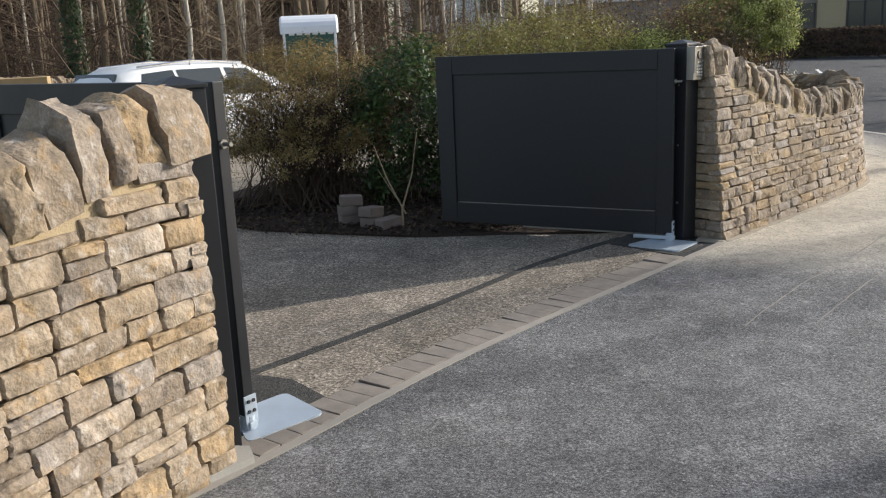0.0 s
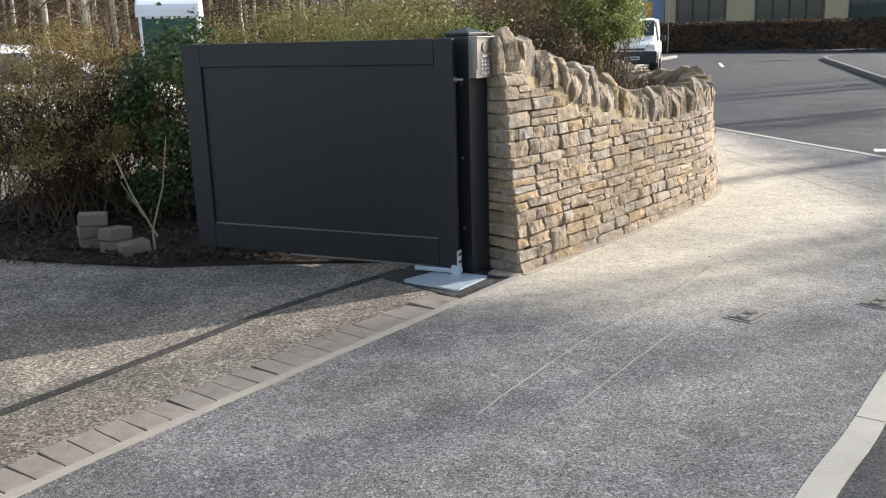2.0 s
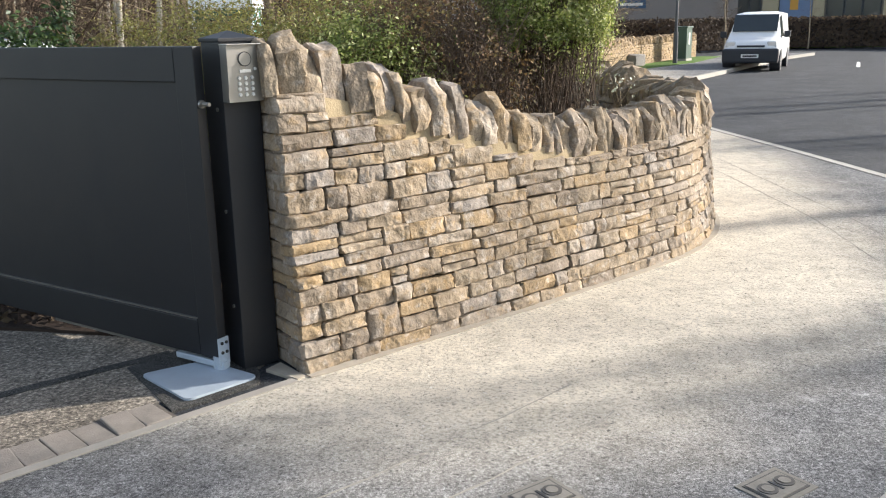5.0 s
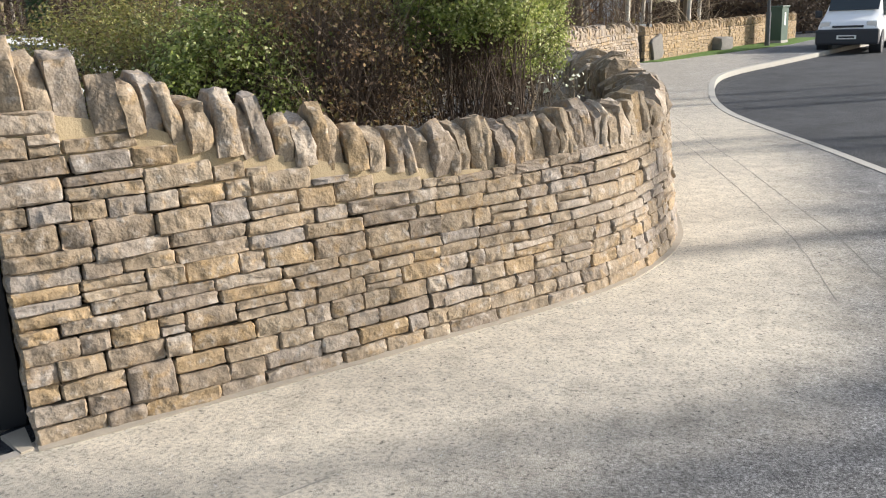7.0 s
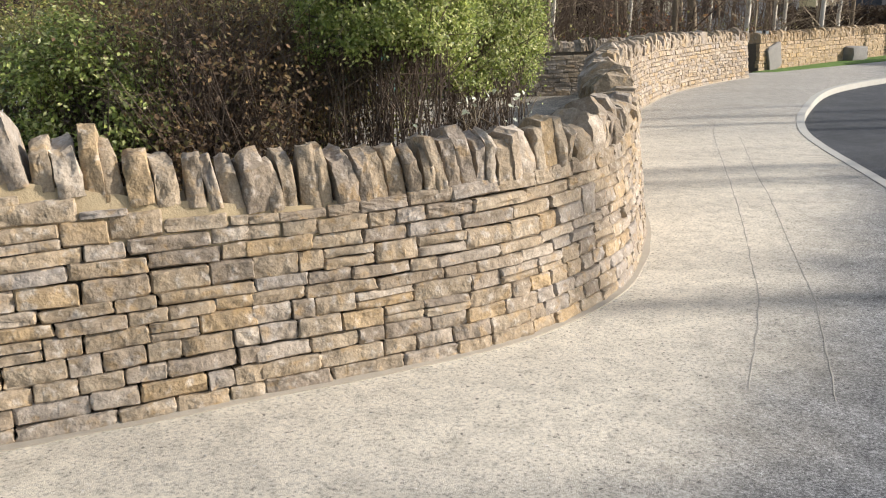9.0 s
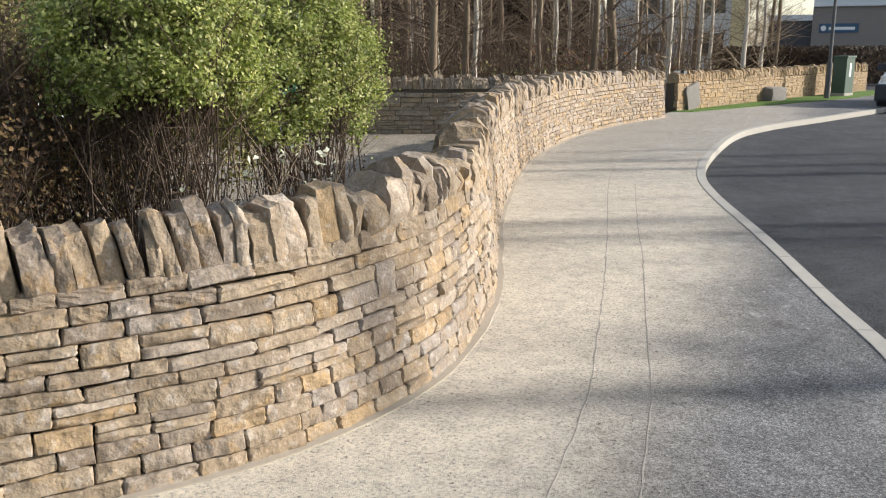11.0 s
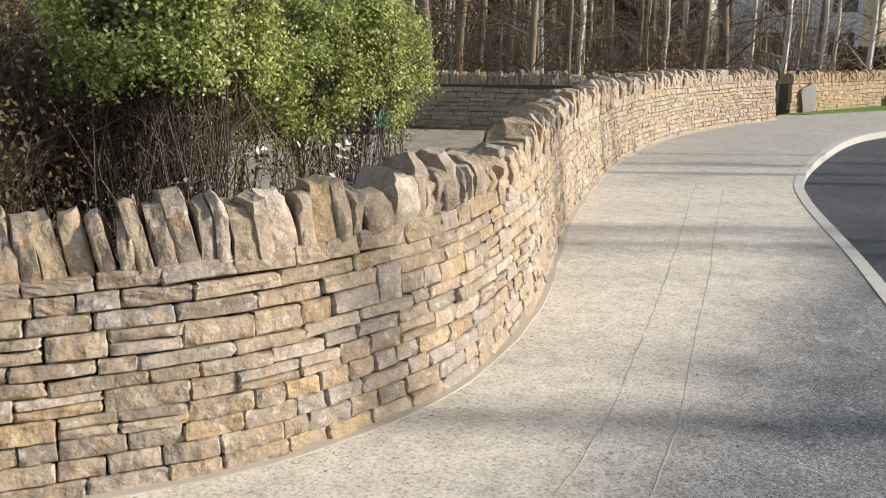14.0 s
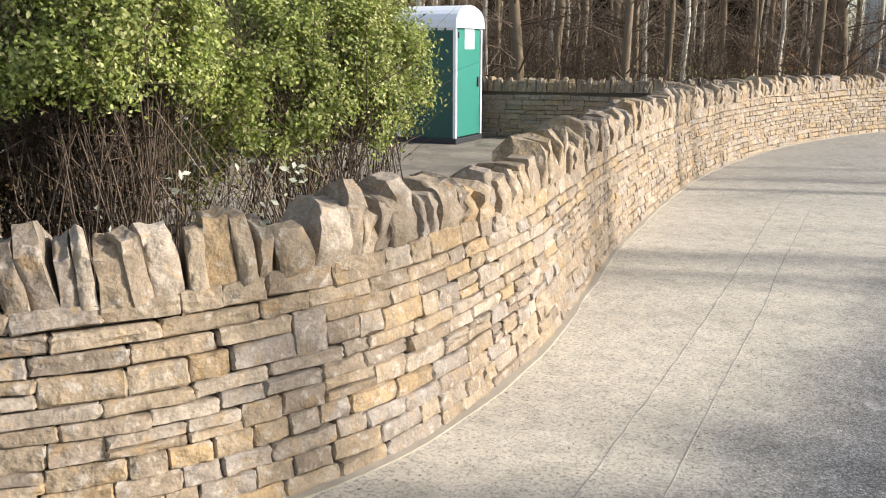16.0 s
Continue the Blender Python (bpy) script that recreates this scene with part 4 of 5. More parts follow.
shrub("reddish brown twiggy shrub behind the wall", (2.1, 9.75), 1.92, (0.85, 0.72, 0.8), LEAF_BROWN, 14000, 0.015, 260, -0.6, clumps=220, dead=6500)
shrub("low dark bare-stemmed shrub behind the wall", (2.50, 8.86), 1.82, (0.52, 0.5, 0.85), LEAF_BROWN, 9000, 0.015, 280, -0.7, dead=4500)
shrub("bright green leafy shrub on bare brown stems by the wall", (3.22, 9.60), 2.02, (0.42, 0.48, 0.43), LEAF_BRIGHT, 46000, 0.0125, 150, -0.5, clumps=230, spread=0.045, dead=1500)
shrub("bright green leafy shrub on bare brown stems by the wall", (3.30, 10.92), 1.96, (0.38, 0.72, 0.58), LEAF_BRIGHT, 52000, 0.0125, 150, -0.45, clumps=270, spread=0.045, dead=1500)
shrub("yellow-green shrub of the planting bed", (1.55, 11.8), 1.80, (0.85, 0.75, 0.8), LEAF_OLIVE, 11000, 0.02, 60, -0.5, clumps=150, spread=0.09)
sapling = tagged(empty("sapling", pose(3.72, 10.05, 0.02)), "small sapling with pale variegated leaves at the wall", "sapling")
a, b, r = stems((0, 0, 0), (0, 0, 0.95), (0.22, 0.5, 0.22), 9, 0.006)
tagged(sticks_mesh("branchwork", a, b, r, r * 0.6, TWIG_PALE, sapling), kind="stuff")
at, face = crown_points((0, 0, 0.95), (0.2, 0.8, 0.2), 44, 9, 0.035)
leaves_mesh("crown", at, face, 0.018, LEAF_WHITE, sapling)
bare = tagged(empty("bare_sapling", pose(-0.42, 7.62, 0.02)), "bare pale stems of a young shrub by the bricks", "sapling")
sticks_mesh("branchwork", [(0, 0, 0), (0, 0, 0.15), (0.1, 0, 0.45), (-0.12, 0, 0.42), (0.03, 0, 0.1), (-0.05, 0.0, 0.25)], [(0, 0, 0.15), (0.1, 0, 0.45), (0.16, 0.0, 0.82), (-0.22, 0, 0.72), (-0.12, 0, 0.42), (-0.2, 0.05, 0.5)],
            np.array([0.012, 0.009, 0.006, 0.006, 0.009, 0.005]), np.array([0.009, 0.006, 0.003, 0.003, 0.006, 0.002]), TWIG_PALE, bare, sides=5)


# ---- woods ----
def tree_parts(seed, height, girth):
    """Ends and radii of a bare tree's trunk pieces, limbs and twigs."""
    r = np.random.default_rng(seed)
    ta, tb, tr0, tr1, ba, bb, br = [], [], [], [], [], [], []
    p, n = np.array([0, 0, -0.1]), 9
    lean = r.normal(size=2) * 0.016
    for i in range(n):
        k0, k1 = i / n, (i + 1) / n
        q = np.array([lean[0] * height * k1 + r.normal() * 0.035, lean[1] * height * k1 + r.normal() * 0.035, height * k1])
        ta.append(p), tb.append(q), tr0.append(girth * (1 - 0.85 * k0) * (1.25 if i == 0 else 1)), tr1.append(girth * (1 - 0.85 * k1))
        for _ in range(9 if i < 4 else 5):
            t = r.uniform(0, 1)
            o = p + (q - p) * t
            ang, out = r.uniform(0, 2 * math.pi), r.uniform(0.5, 1.0) * height * 0.17 * (1.1 - k0 * 0.7)
            e = o + np.array([math.cos(ang) * out, math.sin(ang) * out, out * r.uniform(0.1, 1.0)])
            ba.append(o), bb.append(e), br.append(girth * 0.16 * (1.1 - k0))
            for _ in range(6):
                f = o + (e - o) * r.uniform(0.3, 1)
                ba.append(f), bb.append(f + r.normal(size=3) * 0.28 * out + (e - o) * 0.2), br.append(girth * 0.055)
        p = q
    return [np.array(x) for x in (ta, tb, tr0, tr1, ba, bb, br)]


def tree(seed, height, girth, bark, label):
    ta, tb, r0, r1, ba, bb, br = tree_parts(seed, height, girth)
    thing = tagged(empty("tree"), label, "tree", "bare woodland trees")
    sticks_mesh("trunk", ta, tb, r0, r1, bark, thing, sides=7)
    sticks_mesh("crown", ba, bb, br, br * 0.4, TWIG_PALE if bark is BARK_BIRCH else TWIG, thing, "bare branches and twigs")
    return thing


KINDS = [tree(41, 11, 0.10, BARK, "tall bare woodland tree with a slim brown trunk"), tree(42, 10, 0.07, BARK_SUNLIT, "tall bare woodland tree with a slim tan trunk"),
         tree(43, 12, 0.15, BARK, "tall bare woodland tree with a stout brown trunk"), tree(44, 10, 0.085, BARK_BIRCH, "slim pale-barked birch among the bare trees"),
         tree(45, 9, 0.05, BARK_SUNLIT, "young bare tree with a thin tan trunk")]
SPOTS = [(-3.17, 33.0, 3), (-3.43, 38.0, 3), (-9.2, 22.5, 2), (-8.0, 24.0, 2)]
trng = random.Random(17)
for gx in range(-15, 5):
    for gy in range(8):
        x, y = gx * 1.9 + trng.uniform(-0.9, 0.9), 25.0 + gy * 3.6 + trng.uniform(-1.5, 1.5)
        if x > 3.2 + (y - 28) * 0.35 or x < -30 + (y - 20) * 0.1 or y < 24.6 + max(0, x) * 0.9:
            continue
        if x < -12 and y < 30 and trng.random() < 0.3:
            continue
        SPOTS.append((x, y, trng.choice([0, 0, 1, 4, 3, 3, 3, 2])))
used = set()
for x, y, kind in SPOTS:
    m = pose(x, y, 0, 0, 0, trng.uniform(0, 360))
    if kind in used:
        copy_thing(KINDS[kind], m)
    else:
        KINDS[kind].matrix_basis = m
        used.add(kind)
n = 5000
px, py = nrg.uniform(-32, 5, n), nrg.uniform(24.5, 46, n)
keep = px < 2.6 + (py - 27) * 0.42
base = np.stack([px, py, np.zeros(n)], 1)[keep]
tip = base + np.stack([nrg.normal(size=len(base)) * 0.5, nrg.normal(size=len(base)) * 0.4, nrg.uniform(0.6, 3.2, len(base))], 1)
tagged(sticks_mesh("undergrowth", base, tip, 0.011, 0.004, TWIG), "tangle of thin bare saplings and brambles under the trees", "undergrowth", kind="stuff")
mid = base + (tip - base) * nrg.uniform(0.2, 1, (len(base), 1))
tagged(sticks_mesh("brambles", mid, mid + nrg.normal(size=mid.shape) * np.array([0.5, 0.4, 0.35]), 0.007, 0.002, TWIG), "thin dark side twigs of the thicket", "undergrowth", kind="stuff")
at = base[nrg.integers(0, len(base), 9000)] + nrg.normal(size=(9000, 3)) * np.array([0.4, 0.4, 0.0])
at[:, 2] = np.abs(nrg.normal(size=9000)) * 0.7
tagged(leaves_mesh("thicket_leaves", at, nrg.normal(size=at.shape), 0.05, LEAF_OLIVE), "dull green ivy and bramble leaves in the thicket", "undergrowth", kind="stuff")
k = 700
at = np.array([1.6, 33.0, 0.7]) + nrg.normal(size=(k, 3)) * np.array([1.3, 1.5, 0.45])
tagged(leaves_mesh("beech_leaves", at, nrg.normal(size=at.shape), 0.06, LEAF_RUST), "rust-coloured dry beech leaves at the wood's edge", "undergrowth", kind="stuff")
for x, y in ((-9.2, 22.5), (-8.0, 24.0)):
    zz = nrg.uniform(0, 4.5, 2600)
    ang = nrg.uniform(0, 6.28, 2600)
    rad = 0.16 + np.abs(nrg.normal(size=2600)) * 0.09
    at = np.stack([x + np.cos(ang) * rad, y + np.sin(ang) * rad, zz], 1)
    tagged(leaves_mesh("ivy", at, np.stack([np.cos(ang), np.sin(ang), zz * 0 + 0.3], 1), 0.05, LEAF_DARK), "dark ivy climbing a tree trunk", "ivy")
# near-black browns paint the shade between far trunks onto a plain sheet
FAR_SHADE = Mat("far_woods_shade", 1.0, spec=0.0)
FAR_SHADE.colour(FAR_SHADE.ramp(FAR_SHADE.noise(1.0, 6, 0.7, FAR_SHADE.stretched(1.2, 1.2, 0.12)), [(0.32, (0.004, 0.003, 0.003)), (0.5, (0.011, 0.009, 0.007)), (0.68, (0.035, 0.028, 0.02))]))
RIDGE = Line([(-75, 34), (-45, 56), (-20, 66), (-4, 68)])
tagged(band("backdrop", RIDGE, 0, RIDGE.length, 0.0, -1.0, -0.2, lambda s: 9 + 1.2 * math.sin(s * 0.5) + 0.8 * math.sin(s * 1.7), FAR_SHADE.mat, step=0.6), "backdrop sheet coloured near-black for the shade deep in far woodland", "backdrop", kind="structure")

k = 5200
edge_x, edge_y = nrg.uniform(-2.6, 1.9, k), nrg.uniform(7.1, 9.4, k)
ok = edge_y > 7.16 + 0.22 * np.maximum(0, -edge_x - 0.2) ** 1.6
at = np.stack([edge_x, edge_y, nrg.uniform(0.022, 0.05, k)], 1)[ok]
tagged(leaves_mesh("bark_chips", at, nrg.normal(size=at.shape) * 0.5 + np.array([0, 0, 1.0]), 0.028, LEAF_DEAD), "loose bark chips and dead leaves on the bed", "mulch", kind="stuff")
tagged(leaves_mesh("pale_chips", at[::22] + np.array([0.02, 0.01, 0.012]), nrg.normal(size=at[::22].shape) * 0.5 + np.array([0, 0, 1.0]), 0.012, LEAF_BUSH), "pale stone chips among the bark", "mulch", kind="stuff")


# ---- further walls ----
def far_wall(name, line, z0, z1, seed, label, material, long=(0.2, 0.5), cope_tall=(0.22, 0.3), s0=0.0, stones=True):
    w = tagged(empty(name), label, "wall", kind="structure")
    band("core", line, s0, line.length, -0.04, -0.34, -0.3, lambda s: z1(s) - 0.02, JOINT_SHADE, w)
    pile = Pile(w, 0)
    lay(pile, line, s0, line.length, [(z0 + z, h) for z, h in courses(1.3, seed, 0.07, 0.12)], z1, seed + 1, long=long)
    pile.close("walling_stones", material, "coursed walling stones")
    pile = Pile(w, 0)
    cope(pile, line, s0, line.length, z1, seed + 2, tall=cope_tall, thick=(0.06, 0.12))
    pile.close("coping_stones", material, "upright coping stones")
    return w


far_wall("wall_far", Line([(4.5, 29.1), (6.7, 34.0), (8.8, 38.7), (10.35, 41.5)]), 0.0, lambda s: 0.72, 71, "warm yellow stone boundary wall with dark upright coping", STONE_WARM)
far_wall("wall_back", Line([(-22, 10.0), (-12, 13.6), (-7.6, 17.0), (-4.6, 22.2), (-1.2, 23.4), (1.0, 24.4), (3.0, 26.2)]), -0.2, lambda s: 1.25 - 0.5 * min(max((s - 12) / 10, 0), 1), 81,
         "shaded old stone wall with upright coping before the wood", STONE_SHADED)

# ---- vehicles ----
PAINT_WHITE = plain("white_car_paint", (0.78, 0.78, 0.77), 0.22, 0, 0.03, 2)
GLASS_DARK = plain("tinted_glass", (0.035, 0.045, 0.05), 0.06, 0, 0.1, 2)
TYRE = plain("tyre_rubber", (0.022, 0.022, 0.022), 0.85, 0, 0.2, 20)
ALLOY = plain("alloy_wheel", (0.60, 0.61, 0.62), 0.3, 0.8, 0.06, 8)
RED_LAMP = plain("red_lamp_lens", (0.45, 0.02, 0.02), 0.15, 0, 0.1, 20)
LAMP_CLEAR = plain("clear_lamp_lens", (0.62, 0.64, 0.65), 0.12, 0.2, 0.1, 20)
BUMPER = plain("dark_bumper_plastic", (0.022, 0.024, 0.03), 0.6, 0, 0.1, 10)
PLATE = plain("number_plate", (0.75, 0.75, 0.72), 0.4, 0, 0.05, 10)
INK = plain("black_print", (0.015, 0.015, 0.015), 0.6, 0, 0.05, 10)
CHROME = plain("bright_metal", (0.7, 0.7, 0.7), 0.15, 1.0, 0.03, 10)


def interp(x, table, k):
    for a, b in zip(table, table[1:]):
        if x <= b[0]:
            t = (x - a[0]) / (b[0] - a[0])
            return a[k] + (b[k] - a[k]) * t
    return table[-1][k]


def car_ring(x, table):
    """Half section at x from rows of (x, sill, belt, top, half width at belt, half width at top)."""
    sill, belt, top, w, wt = (interp(x, table, k) for k in range(1, 6))
    return [(w * 0.90, sill), (w * 0.985, sill + 0.10), (w, (sill + belt) * 0.5), (w * 0.985, belt - 0.05), (w * 0.95, belt), (wt + (w * 0.95 - wt) * 0.35, belt + (top - belt) * 0.62), (wt, top - 0.06 * min(1, (top - belt) * 3)), (wt * 0.7, top - 0.01), (0, top)]


def car_body(table, xs, material, parent):
    verts, faces = [], []
    for x in xs:
        ring = car_ring(x, table)
        full = [(y, z) for y, z in ring] + [(-y, z) for y, z in ring[-2::-1]]
        verts += [(x, y, z) for y, z in full]
    n = len(full)
    for i in range(len(xs) - 1):
        for k in range(n - 1):
            faces.append((i * n + k, i * n + k + 1, (i + 1) * n + k + 1, (i + 1) * n + k))
        faces.append((i * n + n - 1, i * n, (i + 1) * n, (i + 1) * n + n - 1))
    faces += [tuple(range(n)), tuple(range((len(xs) - 1) * n + n - 1, (len(xs) - 1) * n - 1, -1))]
    bm = bmesh.new()
    vs = [bm.verts.new(v) for v in verts]
    for f in faces:
        bm.faces.new([vs[i] for i in f])
    return part("body", bm, material, parent, smooth=True)


def side_pane(table, x0, x1, side, parent, name="window", inset0=0.0, inset1=0.0):
    """A side window: follows the flank between belt and roof; insets slant its ends."""
    bm = bmesh.new()
    grid = []
    for t in (0.03, 0.5, 1.0):
        row = []
        for k in range(7):
            u = k / 6
            x = (x0 + inset0 * t) + ((x1 - inset1 * t) - (x0 + inset0 * t)) * u
            ring = car_ring(x, table)
            (ya, za), (yb, zb), (yc, zc) = ring[4], ring[5], ring[6]
            zt = zc - 0.05
            z = za + 0.02 + (zt - za - 0.02) * t
            y = ya + (yb - ya) * (z - za) / max(zb - za, 1e-3) if z < zb else yb + (yc - yb) * (z - zb) / max(zc - zb, 1e-3)
            row.append(bm.verts.new((x, side * (y + 0.008), z)))
        grid.append(row)
    for a, b in zip(grid, grid[1:]):
        for k in range(6):
            bm.faces.new((a[k], a[k + 1], b[k + 1], b[k]))
    return part(name, bm, GLASS_DARK, parent, smooth=True)


def wheel(x, y, radius, parent, spokes=7):
    side = 1 if y > 0 else -1
    w = part("wheel", rod(bmesh.new(), (x, y - 0.10, radius), (x, y + 0.10, radius), radius * 0.62, None, 24), BUMPER, parent)
    bm = bmesh.new()
    prof = [(radius * 0.70, -0.10), (radius * 0.97, -0.10), (radius, -0.05), (radius, 0.05), (radius * 0.97, 0.10), (radius * 0.70, 0.10)]
    rings = [[bm.verts.new((x + r * math.cos(a), y + o, radius + r * math.sin(a))) for r, o in prof] for a in np.linspace(0, 2 * math.pi, 28, endpoint=False)]
    for i in range(28):
        p, q = rings[i], rings[(i + 1) % 28]
        for k in range(5):
            bm.faces.new((p[k], p[k + 1], q[k + 1], q[k]))
    part("tyre", bm, TYRE, w)
    bm = bmesh.new()
    o = y + side * 0.085
    for i in range(spokes):
        a = 2 * math.pi * i / spokes + 0.3
        rod(bm, (x, o + side * 0.01, radius), (x + radius * 0.66 * math.cos(a), o, radius + radius * 0.66 * math.sin(a)), radius * 0.09, radius * 0.075, 6)
    rod(bm, (x, o - 0.02, radius), (x, o + side * 0.03, radius), radius * 0.14, None, 12)
    lip = [[bm.verts.new((x + r * math.cos(a), o + q, radius + r * math.sin(a))) for r, q in ((radius * 0.64, 0), (radius * 0.72, side * 0.012), (radius * 0.73, 0))] for a in np.linspace(0, 2 * math.pi, 28, endpoint=False)]
    for i in range(28):
        p, q = lip[i], lip[(i + 1) % 28]
        for k in range(2):
            bm.faces.new((p[k], p[k + 1], q[k + 1], q[k]))
    part("rim", bm, ALLOY, w)


# estate car: rear at x = 0, front at x = 4.6
EST = [(0.0, 0.42, 0.86, 0.90, 0.76, 0.62), (0.06, 0.32, 0.92, 1.02, 0.82, 0.60), (0.22, 0.27, 0.94, 1.30, 0.87, 0.57), (0.55, 0.24, 0.95, 1.44, 0.89, 0.57), (1.1, 0.22, 0.95, 1.48, 0.89, 0.58), (2.0, 0.22, 0.93, 1.48, 0.89, 0.58),
       (2.5, 0.22, 0.92, 1.44, 0.89, 0.58), (3.0, 0.22, 0.92, 1.24, 0.89, 0.60), (3.45, 0.22, 0.93, 0.98, 0.88, 0.70), (4.1, 0.24, 0.84, 0.88, 0.86, 0.70), (4.45, 0.30, 0.70, 0.76, 0.80, 0.62), (4.6, 0.42, 0.58, 0.62, 0.66, 0.5)]
car = tagged(empty("car", pose(-5.21, 12.72, 0.0, 0, 0, 50)), "white estate car with silver alloy wheels parked behind the shrubs", "car")
car_body(EST, [0, 0.03, 0.06, 0.14, 0.22, 0.38, 0.55, 0.8, 1.1, 1.6, 2.0, 2.3, 2.5, 2.75, 3.0, 3.25, 3.45, 3.8, 4.1, 4.3, 4.45, 4.55, 4.6], PAINT_WHITE, car)
for sd in (-1, 1):
    side_pane(EST, 0.42, 1.15, sd, car, inset0=0.22)
    side_pane(EST, 1.20, 1.98, sd, car)
    side_pane(EST, 2.05, 3.05, sd, car, inset1=0.55)
    part("roof_rail", rod(rod(rod(bmesh.new(), (0.62, sd * 0.54, 1.43), (1.5, sd * 0.55, 1.49), 0.016), (1.5, sd * 0.55, 1.49), (2.45, sd * 0.55, 1.43), 0.016), (1.5, sd * 0.55, 1.42), (1.5, sd * 0.55, 1.49), 0.012), CHROME, car)
    part("tail_lamp", solid(-0.012, 0.30, sd * 0.80 - 0.085, sd * 0.80 + 0.085, 0.76, 0.95, 0.03), RED_LAMP, car)
    part("door_handle", solid(1.35, 1.55, sd * 0.885 - 0.02, sd * 0.885 + 0.02, 0.82, 0.85, 0.008), PAINT_WHITE, car)
    part("wheel_arch", rod(bmesh.new(), (0.92, sd * 0.60, 0.33), (0.92, sd * 0.895, 0.33), 0.385, None, 28), BUMPER, car)
    part("wheel_arch", rod(bmesh.new(), (3.65, sd * 0.60, 0.33), (3.65, sd * 0.893, 0.33), 0.385, None, 28), BUMPER, car)
    part("door_seam", solid(1.168, 1.176, sd * 0.893 - 0.004, sd * 0.893 + 0.004, 0.35, 0.90), INK, car)
    part("door_seam", solid(2.018, 2.026, sd * 0.893 - 0.004, sd * 0.893 + 0.004, 0.35, 0.90), INK, car)
    wheel(0.92, sd * 0.81, 0.325, car)
    wheel(3.65, sd * 0.81, 0.325, car)
part("rear_window", solid(-0.01, 0.02, -0.56, 0.56, 0.0, 0.42, 0.004, pose(0.10, 0, 0.97, 0, 25, 0)), GLASS_DARK, car)
part("rear_plate", solid(-0.02, 0.0, -0.26, 0.26, 0.62, 0.73, 0.003), PLATE, car)

# small panel van: front at x = 4.1
VAN = [(0.0, 0.35, 0.95, 1.78, 0.82, 0.70), (0.1, 0.28, 0.98, 1.82, 0.86, 0.72), (1.2, 0.25, 1.0, 1.84, 0.86, 0.70), (2.3, 0.25, 1.0, 1.82, 0.86, 0.68), (2.65, 0.25, 1.0, 1.74, 0.86, 0.66), (3.25, 0.25, 1.0, 1.16, 0.86, 0.72),
       (3.4, 0.25, 0.97, 1.06, 0.85, 0.74), (3.95, 0.26, 0.80, 0.90, 0.83, 0.70), (4.06, 0.28, 0.60, 0.76, 0.80, 0.68), (4.12, 0.32, 0.52, 0.60, 0.74, 0.66)]
van = tagged(empty("van", pose(11.6, 35.75, -0.10, 0, 0, 250)), "white panel van with dark bumper parked on the road", "van")
car_body(VAN, [0, 0.05, 0.1, 0.6, 1.2, 1.8, 2.3, 2.5, 2.65, 2.95, 3.25, 3.4, 3.7, 3.95, 4.02, 4.06, 4.12], PAINT_WHITE, van)
for sd in (-1, 1):
    side_pane(VAN, 2.15, 3.1, sd, van, inset1=0.4)
    wheel(0.75, sd * 0.76, 0.30, van, 5)
    wheel(3.38, sd * 0.76, 0.30, van, 5)
    part("headlamp", solid(3.86, 4.03, sd * 0.62 - 0.14, sd * 0.62 + 0.14, 0.74, 0.92, 0.03, None), LAMP_CLEAR, van)
    part("mirror", solid(2.95, 3.07, sd * 0.98 - 0.10, sd * 0.98 + 0.10, 1.02, 1.22, 0.03), BUMPER, van)
    part("wheel_arch", rod(bmesh.new(), (3.38, sd * 0.55, 0.30), (3.38, sd * 0.868, 0.30), 0.355, None, 24), BUMPER, van)
    part("wheel_arch", rod(bmesh.new(), (0.75, sd * 0.55, 0.30), (0.75, sd * 0.868, 0.30), 0.355, None, 24), BUMPER, van)
part("windscreen", solid(-0.006, 0.012, -0.68, 0.68, -0.37, 0.37, 0.004, pose(2.965, 0, 1.475, 0, -46, 0)), GLASS_DARK, van)
part("bumper", solid(3.86, 4.20, -0.845, 0.845, 0.26, 0.70, 0.06), BUMPER, van)
part("grille", solid(4.00, 4.10, -0.42, 0.42, 0.74, 0.80, 0.02), BUMPER, van)
part("number_plate", solid(4.20, 4.215, -0.26, 0.26, 0.42, 0.53, 0.003), PLATE, van)
part("plate_print", solid(4.214, 4.219, -0.21, 0.21, 0.45, 0.50), INK, van)

# ---- portable toilet ----
TOILET_GREEN = plain("green_plastic", (0.03, 0.20, 0.155), 0.45, 0, 0.12, 3)
# green plastic darkened for the toilet's unlit sides; the container uses it too
TOILET_SHADED = plain("shaded_green_plastic", (0.012, 0.075, 0.06), 0.5, 0, 0.12, 3)
TOILET_WHITE = plain("white_plastic", (0.74, 0.76, 0.80), 0.45, 0, 0.06, 4)
toilet = tagged(empty("portable_toilet", pose(-3.22, 21.95, -0.2, 0, 0, 8) @ Matrix.Scale(1.07, 4)), "green portable toilet with a white domed roof and trim", "toilet cabin")
part("skid", solid(-0.58, 0.60, -0.6, 0.6, 0.0, 0.10, 0.01), BUMPER, toilet)
part("wall_panel", solid(-0.56, 0.56, -0.57, -0.53, 0.10, 2.05, 0.008), TOILET_SHADED, toilet, "green side panel coloured in the shaded tone")
part("wall_panel", solid(-0.56, 0.56, 0.53, 0.57, 0.10, 2.05, 0.008), TOILET_SHADED, toilet, "green side panel coloured in the shaded tone")
part("wall_panel", solid(-0.57, -0.53, -0.52, 0.52, 0.10, 2.05, 0.008), TOILET_SHADED, toilet, "green rear panel coloured in the shaded tone")
